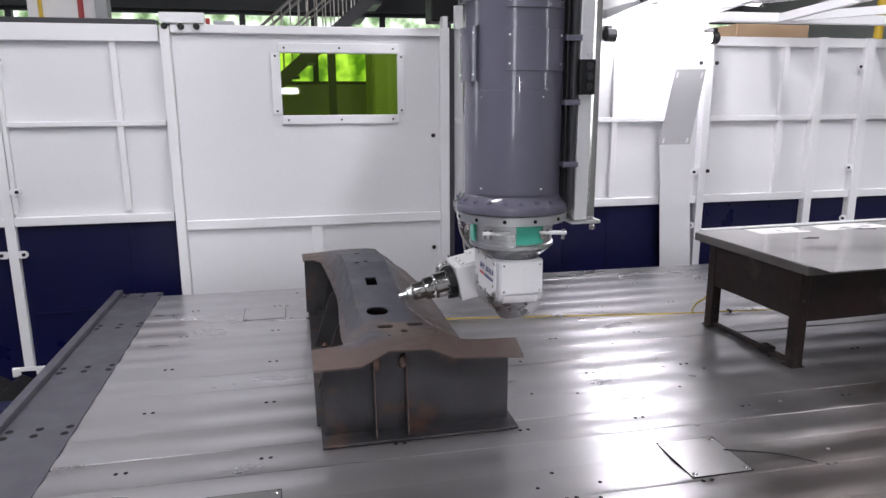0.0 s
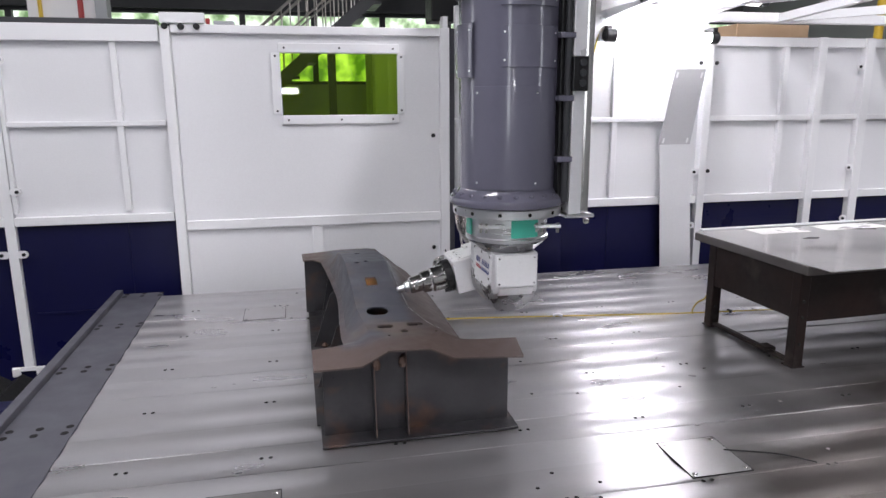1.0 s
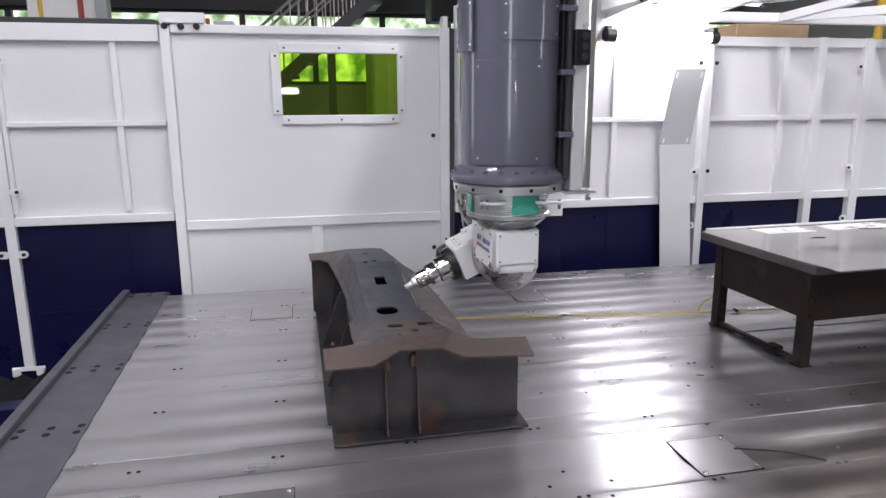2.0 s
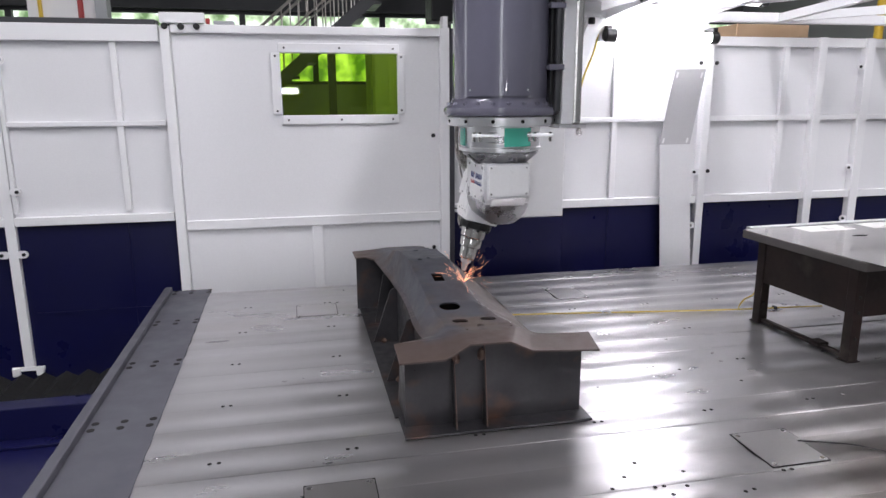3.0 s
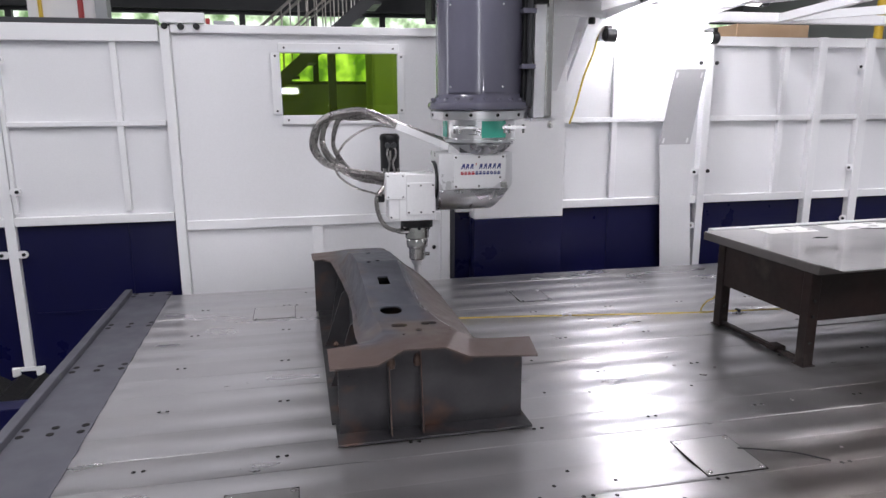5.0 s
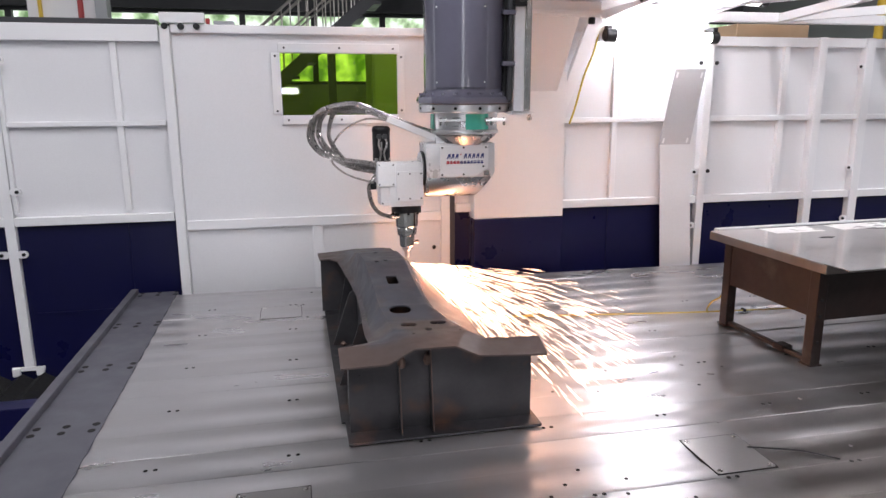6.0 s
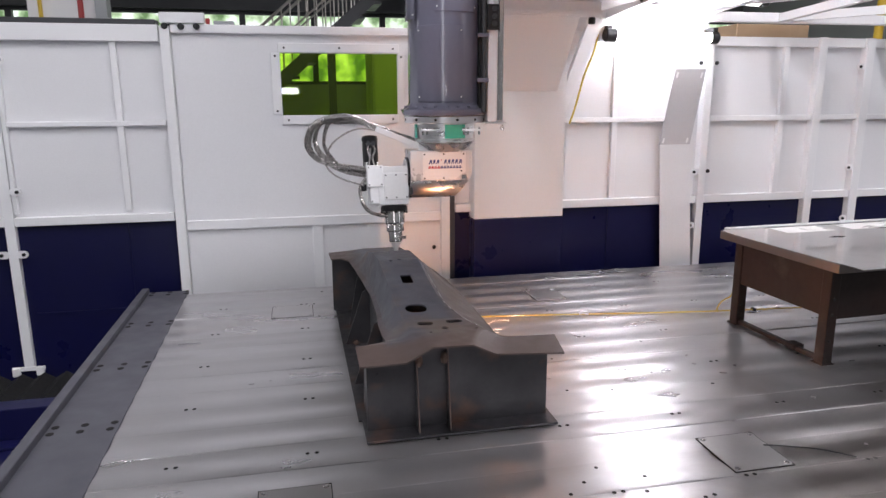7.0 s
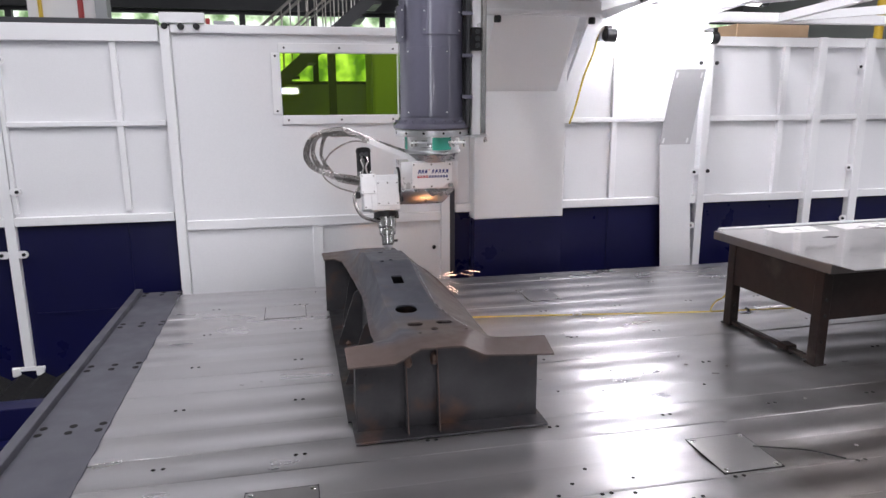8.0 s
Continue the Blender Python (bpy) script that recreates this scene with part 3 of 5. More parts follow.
def roof_frame():
    r = thing("roof_frame", "white welded roof frame over the enclosure", "machine roof")
    part("front_bar", box(1.86, 5.2, 3.05, 3.11, 1.585, 1.645, 0.004), WHITE, r)
    part("rear_bar", box(1.86, 5.2, 4.06, 4.12, 1.53, 1.59, 0.004), WHITE, r)
    for x in (1.90, 2.45, 3.1, 3.9, 4.7):
        part("cross_bar", bar((x, 3.10, 1.61), (x + 0.02, 4.07, 1.56), 0.05, 0.05), WHITE, r)
    part("diagonal_bar", bar((1.95, 4.05, 1.565), (3.05, 3.12, 1.615), 0.05, 0.05), WHITE, r)
    part("diagonal_bar", bar((3.2, 4.05, 1.565), (4.4, 3.12, 1.615), 0.05, 0.05), WHITE, r)
    part("roof_sheet", box(1.86, 2.75, 3.05, 4.12, 1.652, 1.656), WHITE_SHEET, r)
    part("post", box(5.14, 5.2, 3.05, 3.11, FLOOR, 1.585), WHITE, r)
    part("post", box(1.87, 1.91, 4.09, 4.12, 1.4, 1.53), WHITE, r)
    y = tagged(part("gas_pipe", rod((4.95, 5.2, FLOOR), (4.95, 5.2, HALL[4]), 0.035, 14), YELLOWPIPE), "yellow gas pipe running up behind the enclosure", "pipe")
    c = thing("cardboard_box", "brown cardboard box on top of the enclosure", "box")
    part("carton", box(2.90, 3.45, WY + 0.06, WY + 0.42, 1.449, 1.535, 0.004), CARD, c)
    part("shelf", box(2.7, 3.8, WY + 0.05, WY + 0.45, 1.43, 1.448), WHITE, c)
    for x in (2.72, 3.76):
        part("shelf_leg", box(x, x + 0.03, WY + 0.40, WY + 0.43, FLOOR, 1.43), WHITE, c)


# ---------------------------------------------------------------- portal and machine base
def portal():
    p = thing("portal", "white and dark blue machine portal leg carrying the crossbeam", "machine frame")
    part("leg", box(1.068, 1.655, 4.06, 4.13, 0.322, 1.56, 0.006), WHITE, p, "white painted leg")
    part("leg_side", box(1.068, 1.12, 4.13, 4.59, 0.322, 1.56, 0.006), WHITE, p)
    part("leg_foot", box(1.068, 1.655, 4.06, 4.13, FLOOR, 0.320, 0.006), BLUE, p, "dark blue painted foot")
    part("leg_foot_side", box(1.068, 1.12, 4.13, 4.59, FLOOR, 0.320, 0.006), BLUE, p, "dark blue painted side")
    # the haunch slopes forward from the leg up to the crossbeam
    part("haunch", prism([(4.058, 1.100), (4.058, 1.573), (3.69, 1.573), (3.72, 1.535)], "x", 1.10, 1.592, 0.004), WHITE, p)
    part("brace", prism([(1.66, 0.98), (1.90, 1.545), (1.80, 1.545), (1.655, 1.15)], "y", 4.075, 4.12, 0.003), WHITE, p)
    part("crossbeam", box(1.06, 1.86, 0.9, 4.59, 1.575, 2.15, 0.008), WHITE, p)
    part("beam_lip", box(0.99, 1.680, 3.66, 3.685, 1.492, 1.574, 0.006), WHITE, p)
    part("beam_lip", box(0.99, 1.680, 3.642, 3.658, 1.500, 1.522, 0.004), WHITE, p)
    for x in (1.09, 1.63):
        part("buffer", rod((x, 3.672, 1.491), (x, 3.672, 1.455), 0.020, 12, bev=0.004), BLACK, p)
    part("guide_rail", box(0.99, 1.06, 0.9, 4.5, 1.72, 1.80), STEELPOL, p)
    part("guide_rail", box(0.99, 1.06, 0.9, 4.5, 1.98, 2.06), STEELPOL, p)
    h = thing("drag_hose", "yellow hose hanging beside the portal leg", "hose")
    part("hose", tube([(1.88, 4.10, 1.53), (1.84, 4.09, 1.35), (1.78, 4.09, 1.2), (1.73, 4.10, 1.0), (1.70, 4.11, 0.9)], 0.0065, 8, 8), YELLOW, h)


def machine_base():
    b = thing("machine_plinth", "dark blue machine plinth with black bellows under the moving bed", "machine plinth")
    part("body", box(-2.9, 5.4, 0.9, 3.42, FLOOR, -0.36, 0.01), BLUE, b)
    part("ledge", box(-2.9, 5.4, 2.90, 2.94, -0.36, -0.345, 0.004), BLUE, b)
    part("guide_way", box(-2.9, 5.4, 1.4, 1.6, -0.36, -0.20, 0.004), BLUE, b)
    part("guide_way", box(-2.9, 5.4, 3.0, 3.1, -0.36, -0.22, 0.004), BLUE, b)
    bl = bmesh.new()
    n = 150
    x0, dx = -2.9, 8.3 / 150
    ring = []
    for i in range(n + 1):
        z = -0.40 if i % 2 else -0.435
        x = x0 + dx * i
        ring.append([bl.verts.new(v) for v in ((x, 3.46, FLOOR), (x, 3.46, z), (x, 3.90, z), (x, 3.90, FLOOR))])
    for a, c in zip(ring, ring[1:]):
        for k in range(3):
            bl.faces.new((a[k], a[k + 1], c[k + 1], c[k]))
    part("bellows", bl, RUBBER, b, "black folded bellows cover")


# ---------------------------------------------------------------- moving bed and what rides on it
RIDERS = []
PITCH = 0.1555


PROFILE = ((0.0015, -0.02), (0.0015, -0.0018), (0.006, -0.0011), (0.012, -0.00060), (0.020, -0.00025), (0.030, -0.00007), (0.045, 0.0), (0.08, 0.0), (0.14, 0.0), (0.21, 0.0), (0.28, 0.0), (0.36, 0.0), (0.44, 0.0), (0.52, 0.0),
           (0.61, 0.0), (0.70, 0.0), (0.79, 0.0), (0.88, 0.0), (0.94, 0.0), (0.975, 0.0), (0.993, -0.0001), (0.9985, -0.0003), (0.9985, -0.02))


def bed():
    b = thing("machine_bed", "moving machine bed of ground steel slats with a grey edge plate", "machine bed")
    RIDERS.append(b)
    part("bed_frame", box(-0.99, 4.6, 0.72, 3.93, -0.20, -0.022, 0.006), GREYPAINT, b)
    lip = part("edge_rail", box(-1.012, -0.975, 0.72, 3.955, -0.20, 0.028, 0.004), GREYPAINT, b, "raised grey edge rail")
    edge = prism([(-0.974, 0.72), (-0.735, 0.72), (-0.766, 3.95), (-0.974, 3.95)], "z", -0.022, 0.004, 0.001)
    part("edge_plate", edge, GREYPAINT, b, "grey painted edge plate")
    # slats, each a little crowned, with a groove between
    k = 0
    y = 0.7715
    while y + PITCH < 3.97:
        bm = bmesh.new()
        rows = []
        nseg = 90
        for i in range(nseg + 1):
            x = -0.90 + 5.4 * i / nseg
            row = []
            deep = 0.55 + 0.9 * noise.noise(Vector((x * 0.9, k * 3.7, 1.3)))
            for f, h in PROFILE:
                yy = y + f * PITCH
                amp = 0.0026 * (1 + 0.7 * noise.noise(Vector((x * 0.7, k * 2.3, 9.1))))
                wob = amp * math.sin(2 * math.pi * (f + 0.15 * noise.noise(Vector((x * 0.8, k * 1.7, 5.5)))))
                wob += -0.5 * amp + 0.0005 * noise.noise(Vector((x * 1.1, yy * 5.0, 3.1))) + 0.0001 * noise.noise(Vector((x * 3.1, yy * 9.0, 7.7)))
                row.append(bm.verts.new((x, yy, h * min(1.0, max(0.25, deep)) + wob if h > -0.01 else h)))
            rows.append(row)
        for a, c in zip(rows, rows[1:]):
            for j in range(len(PROFILE) - 1):
                bm.faces.new((a[j], c[j], c[j + 1], a[j + 1]))
        bm.faces.new(rows[0])
        bm.faces.new(rows[-1][::-1])
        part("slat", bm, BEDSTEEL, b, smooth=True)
        y += PITCH
        k += 1
    hole = disc_mesh("bolt_hole", 0.0066, 0.0012, DARKHOLE, 12)
    for i in range(-1, 11):
        for j in range(0, 6):
            x, yy = -0.552 + 0.407 * i, 1.543 + 0.3985 * j
            if x < -0.7:
                continue
            for dx in (0.0, 0.027):
                shared("bolt_hole", hole, b, pose(x + dx, yy, 0.0009))
    big = disc_mesh("edge_bolt", 0.0125, 0.0015, DARKHOLE, 12)
    for x in (-0.955, -0.865, -0.774):
        for yy in (1.692, 2.240, 2.788, 3.336, 3.884):
            shared("edge_bolt", big, b, pose(x - 0.0, yy, 0.0041))
            shared("edge_bolt", big, b, pose(x + 0.003, yy + 0.047, 0.0041))
    odd = disc_mesh("tapped_hole", 0.0062, 0.0012, DARKHOLE, 10)
    for x, yy in ((0.675, 1.674), (0.609, 1.608), (0.79, 1.60), (0.76, 1.53), (0.90, 1.47), (0.93, 1.475), (0.70, 1.50), (0.965, 2.17), (0.80, 2.20), (1.19, 2.29), (-0.03, 3.76), (-0.08, 3.53), (0.55, 1.56), (-0.06, 3.31), (1.32, 2.62), (1.36, 2.14), (0.86, 2.51)):
        shared("tapped_hole", odd, b, pose(x, yy, 0.0009))
    # access covers let into the bed
    for x0, x1, y0, y1 in ((1.056, 1.247, 1.562, 1.764), (-0.280, -0.085, 1.55, 1.755), (-0.290, -0.090, 3.318, 3.508), (1.085, 1.255, 3.31, 3.515)):
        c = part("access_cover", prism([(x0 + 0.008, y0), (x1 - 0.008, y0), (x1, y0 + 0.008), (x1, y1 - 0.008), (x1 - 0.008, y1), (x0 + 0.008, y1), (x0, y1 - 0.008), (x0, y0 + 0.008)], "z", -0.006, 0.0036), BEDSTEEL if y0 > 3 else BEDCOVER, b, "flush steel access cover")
        g = 0.0026
        gap = box(x0 - g, x1 + g, y0 - g, y0 - 0.0003, -0.006, 0.0030)
        box(x0 - g, x1 + g, y1 + 0.0003, y1 + g, -0.006, 0.0030, bm=gap)
        box(x0 - g, x0 - 0.0003, y0, y1, -0.006, 0.0030, bm=gap)
        box(x1 + 0.0003, x1 + g, y0, y1, -0.006, 0.0030, bm=gap)
        part("cover_gap", gap, DARKHOLE, c)
        for x in (x0 + 0.014, x1 - 0.014):
            for yy in (y0 + 0.014, y1 - 0.014):
                shared("screw", disc_mesh("screw", 0.008, 0.0015, STEELPOL), c, pose(x, yy, 0.0036))


BEDCOVER = material("ground_cover_steel", (0.40, 0.392, 0.395), 0.29, 0.92, (0.30, 0.285, 0.278), 2.0, fine=90, bump=0.0, brushed=0.74, rough_var=0.01)


def bits():
    for i, (x, y, l, a) in enumerate(((0.655, 2.185, 0.06, 100), (1.42, 2.42, 0.05, 40), (1.40, 2.33, 0.04, -30), (1.46, 2.22, 0.06, -25), (1.55, 2.28, 0.03, 10), (1.25, 1.85, 0.04, 0), (2.05, 2.22, 0.06, 5), (1.64, 1.95, 0.03, 70), (1.55, 1.62, 0.02, 40))):
        c = thing("metal_offcut", "small dull steel offcut lying on the bed", "scrap", pose(x, y, 0.0012, 0, 0, a), "offcuts on the bed")
        part("strip", prism(slot_outline(0, 0, 0.018 if l < 0.05 else 0.022, 0.014), "z", 0, 0.003), BEDCOVER, c)
        c.scale = (l / 0.045, 0.7, 1)
        RIDERS.append(c)
    w = thing("wire", "black piece of wire lying on the bed", "wire")
    part("strand", tube([(1.232, 1.68, 0.005), (1.30, 1.655, 0.005), (1.38, 1.615, 0.007), (1.455, 1.555, 0.005)], 0.0024, 8, 6), BLACK, w)
    RIDERS.append(w)
    h = thing("air_hose", "yellow air hose lying across the bed to the table leg", "hose")
    hose = part("hose", tube([(0.60, 3.115, 0.0078), (0.9, 3.075, 0.0078), (1.25, 3.02, 0.0078), (1.6, 2.965, 0.0078), (1.88, 2.925, 0.0078), (2.35, 2.88, 0.0078)], 0.0038, 8, 12), YELLOW, h)
    part("hose", tube([(1.895, 2.915, 0.008), (1.878, 2.895, 0.035), (1.868, 2.845, 0.085), (1.872, 2.795, 0.120), (1.880, 2.785, 0.145)], 0.0038, 8, 8), YELLOW, h)
    part("fitting", tube([(1.20, 3.028, 0.012), (1.22, 3.022, 0.018), (1.245, 3.016, 0.012)], 0.0075, 10, 6), ALU, h, "metal hose coupling")
    part("clip", box(2.085, 2.098, 2.89, 2.92, 0.0015, 0.018, 0.003), BLACK, h)
    part("plug", rod((1.880, 2.785, 0.142), (1.886, 2.782, 0.162), 0.006, 10), REDPIPE, h, "red end plug")
    RIDERS.append(h)


def steel_table():
    t = thing("steel_table", "low rusty steel table with a bright sheet top", "table")
    RIDERS.append(t)
    t.matrix_basis = pose(1.889, 2.23, 0, 0, 0, 2.2) @ pose(-1.889, -2.23, 0)
    x0, x1, y0, y1 = 1.874, 3.9, 2.160, 2.880
    part("tabletop", box(x0, x1, y0, y1, 0.391, 0.428, 0.003), TABLEEDGE, t, "thick sheet-steel top")
    part("top_sheet", prism([(x0 + 0.004, y1 - 0.004), (x0 + 0.004, y0 + 0.02), (x0 + 0.008, y0 - 0.098), (x1, y0 - 0.098), (x1, y1 - 0.004)], "z", 0.4282, 0.4312), TABLETOP, t, "bright stainless sheet")
    part("back_bar", box(x0 + 0.05, x1, y1 + 0.003, y1 + 0.04, 0.391, 0.436, 0.003), SHEETGREY, t, "pale rear edge bar")
    for a, b, c, d in ((2.13, 2.40, 2.73, 2.86), (2.50, 2.86, 2.73, 2.86)):
        part("film_patch", box(a, b, c, d, 0.4314, 0.4322), PALE, t, "pale film patch")
    part("cut_mark", box(2.12, 3.2, 2.868, 2.874, 0.4314, 0.4322), DARKHOLE, t)
    part("cut_mark", prism([(2.24, 2.60), (2.30, 2.585), (2.33, 2.60), (2.28, 2.615)], "z", 0.4314, 0.4322), DARKHOLE, t)
    part("cut_mark", prism([(2.60, 2.74), (2.75, 2.70), (2.76, 2.71), (2.62, 2.75)], "z", 0.4314, 0.4322), DARKHOLE, t)
    rnd = random.Random(2)
    for i in range(9):
        xx, yy = 2.75 + 0.075 * i, 2.80 + rnd.uniform(-0.02, 0.03)
        part("cut_mark", prism([(xx, yy), (xx + 0.04, yy - 0.012), (xx + 0.05, yy - 0.004), (xx + 0.012, yy + 0.014)], "z", 0.4314, 0.4322), DARKHOLE, t)
    for y in (2.226, 2.756):
        for x in (1.912, x1 - 0.06):
            l = part("leg", box(x - 0.023, x + 0.023, y - 0.024, y + 0.024, 0.001, 0.390, 0.003), TABLESTEEL, t)
            part("foot_plate", box(x - 0.030, x + 0.030, y - 0.030, y + 0.030, 0.0005, 0.005), TABLESTEEL, l)
            for z in (0.10, 0.21, 0.275):
                part("bolt", rod((x - 0.003, y - 0.024, z), (x - 0.003, y - 0.029, z), 0.007, 8), BLACK, l)
    part("side_apron", box(1.893, 1.903, 2.252, 2.730, 0.200, 0.390, 0.002), TABLESTEEL, t)
    part("front_apron", box(1.937, x1 - 0.086, 2.206, 2.216, 0.190, 0.390, 0.002), TABLESTEEL, t)
    part("rear_apron", box(1.937, x1 - 0.086, 2.760, 2.770, 0.190, 0.390, 0.002), TABLESTEEL, t)
    part("stretcher", box(1.900, 1.926, 2.252, 2.730, 0.004, 0.022, 0.003), TABLESTEEL, t)
    part("bracket", box(1.890, 1.945, 2.36, 2.42, 0.004, 0.030, 0.006), TABLESTEEL, t)


def fixture():
    f = thing("cutting_fixture", "dark welded sheet-steel fixture standing on the bed", "fixture")
    RIDERS.append(f)
    part("base_plate", box(0.038, 0.668, 1.955, 2.110, 0.0018, 0.010, 0.001), HOTROLLED, f)
    part("base_rail", box(0.026, 0.450, 2.112, 3.40, 0.0018, 0.006, 0.001), HOTROLLED, f)
    top = [(0.048, 0.010), (0.652, 0.010), (0.652, 0.256), (0.462, 0.262), (0.383, 0.298), (0.238, 0.300), (0.165, 0.260), (0.048, 0.255)]
    part("front_plate", prism(top, "y", 2.028, 2.036), HOTROLLED, f)
    for x in (0.208, 0.310):
        zt = 0.283 if x < 0.25 else 0.298
        gu = part("gusset", prism([(2.027, 0.0105), (1.972, 0.0105), (1.994, 0.13), (2.014, zt - 0.05), (2.020, zt), (2.027, zt)], "x", x - 0.003, x + 0.003), HOTROLLED, f)
        part("weld_seam", tube([(x, 1.972, 0.014), (x, 1.993, 0.13), (x, 2.013, zt - 0.05), (x, 2.019, zt - 0.004)], 0.0016, 6, 5), WELD, gu, "rusty weld seam")
    for x, z in ((0.216, 0.235), (0.300, 0.24)):
        part("weld_spot", lathe([(0.0, -0.020), (0.011, -0.014), (0.014, 0.0), (0.010, 0.016), (0.0, 0.026)], 10, pose(x, 2.022, z)), WELD, f, "rusty weld bead")
    part("end_plate", box(0.016, 0.40, 3.385, 3.393, 0.002, 0.268), HOTROLLED, f)
    # standing plates inside, splayed towards the foot
    # y 2.60 is an unseen plate, added to keep glow off the front slots
    for y, crest in ((2.42, 0.345), (2.60, 0.345), (2.86, 0.385), (3.12, 0.335)):
        foot = {2.60: 0.160, 3.12: 0.075}.get(y, 0.040)
        right = [(0.20, 0.0065), (0.20, 0.29)] if y < 2.5 else [(0.45, 0.0065), (0.45, 0.240), (0.36, crest - 0.02)]
        part("inner_plate", prism([(foot, 0.0065)] + right + ([(0.20, crest - 0.02), (0.160, 0.26)] if y == 2.60 else [(0.19, crest - 0.05), (0.155, 0.262), (0.118, 0.238)]), "y", y, y + 0.008), HOTROLLED, f)
        part("weld_spot", lathe([(0.0, -0.012), (0.010, -0.008), (0.013, 0.0), (0.0, 0.012)], 10, pose(foot + 0.045, y - 0.006, 0.014)), WELD, f, "rusty weld bead")
    # web and right side plate are added to shut light out of the hollow
    part("web_plate", box(0.148, 0.156, 2.04, 2.855, 0.011, 0.262), HOTROLLED, f)
    part("side_plate", box(0.455, 0.463, 2.04, 3.38, 0.002, 0.238), HOTROLLED, f)
    part("side_plate", prism([(2.04, 0.010), (2.235, 0.010), (2.19, 0.15), (2.14, 0.25), (2.04, 0.25)], "x", 0.055, 0.063), HOTROLLED, f)


SECTIONS = (
    # y, then outer edge, slope foot, crest edge, crest edge, slope foot, outer edge as (x, z)
    (1.940, (0.020, 0.266), (0.165, 0.268), (0.246, 0.311), (0.374, 0.309), (0.449, 0.273), (0.676, 0.258)),
    (2.050, (0.019, 0.291), (0.170, 0.295), (0.230, 0.313), (0.420, 0.309), (0.480, 0.287), (0.684, 0.281)),
    (2.078, (0.100, 0.288), (0.165, 0.294), (0.212, 0.313), (0.445, 0.308), (0.505, 0.281), (0.560, 0.272)),
    (2.110, (0.122, 0.280), (0.155, 0.288), (0.205, 0.312), (0.440, 0.307), (0.505, 0.270), (0.518, 0.256)),
    (2.200, (0.120, 0.271), (0.142, 0.277), (0.197, 0.317), (0.402, 0.311), (0.502, 0.262), (0.521, 0.250)),
    (2.300, (0.122, 0.270), (0.140, 0.276), (0.182, 0.342), (0.350, 0.339), (0.500, 0.262), (0.521, 0.250)),
    (2.500, (0.132, 0.270), (0.148, 0.277), (0.178, 0.382), (0.338, 0.380), (0.500, 0.262), (0.522, 0.250)),
    (2.700, (0.135, 0.270), (0.150, 0.277), (0.174, 0.413), (0.336, 0.412), (0.496, 0.262), (0.519, 0.250)),
    (2.900, (0.126, 0.272), (0.142, 0.279), (0.170, 0.402), (0.336, 0.402), (0.486, 0.262), (0.510, 0.251)),
    (3.100, (0.112, 0.276), (0.130, 0.284), (0.168, 0.365), (0.338, 0.366), (0.465, 0.264), (0.490, 0.253)),
    (3.280, (0.096, 0.282), (0.115, 0.290), (0.184, 0.327), (0.342, 0.328), (0.425, 0.270), (0.452, 0.258)),
    (3.345, (0.060, 0.282), (0.110, 0.290), (0.186, 0.312), (0.342, 0.312), (0.405, 0.285), (0.425, 0.276)),
    (3.365, (0.010, 0.276), (0.105, 0.288), (0.188, 0.308), (0.340, 0.308), (0.380, 0.300), (0.390, 0.297)),
    (3.480, (0.006, 0.284), (0.105, 0.290), (0.188, 0.298), (0.340, 0.298), (0.372, 0.294), (0.382, 0.293)),
)


def section(y):
    for a, b in zip(SECTIONS, SECTIONS[1:]):
        if a[0] <= y <= b[0]:
            t = (y - a[0]) / (b[0] - a[0])
            if b[0] - a[0] > 0.15:
                t = t * 0.5 + 0.5 * t * t * (3 - 2 * t)
            return [(p[0] + (q[0] - p[0]) * t, p[1] + (q[1] - p[1]) * t) for p, q in zip(a[1:], b[1:])]
    return SECTIONS[-1][1:]


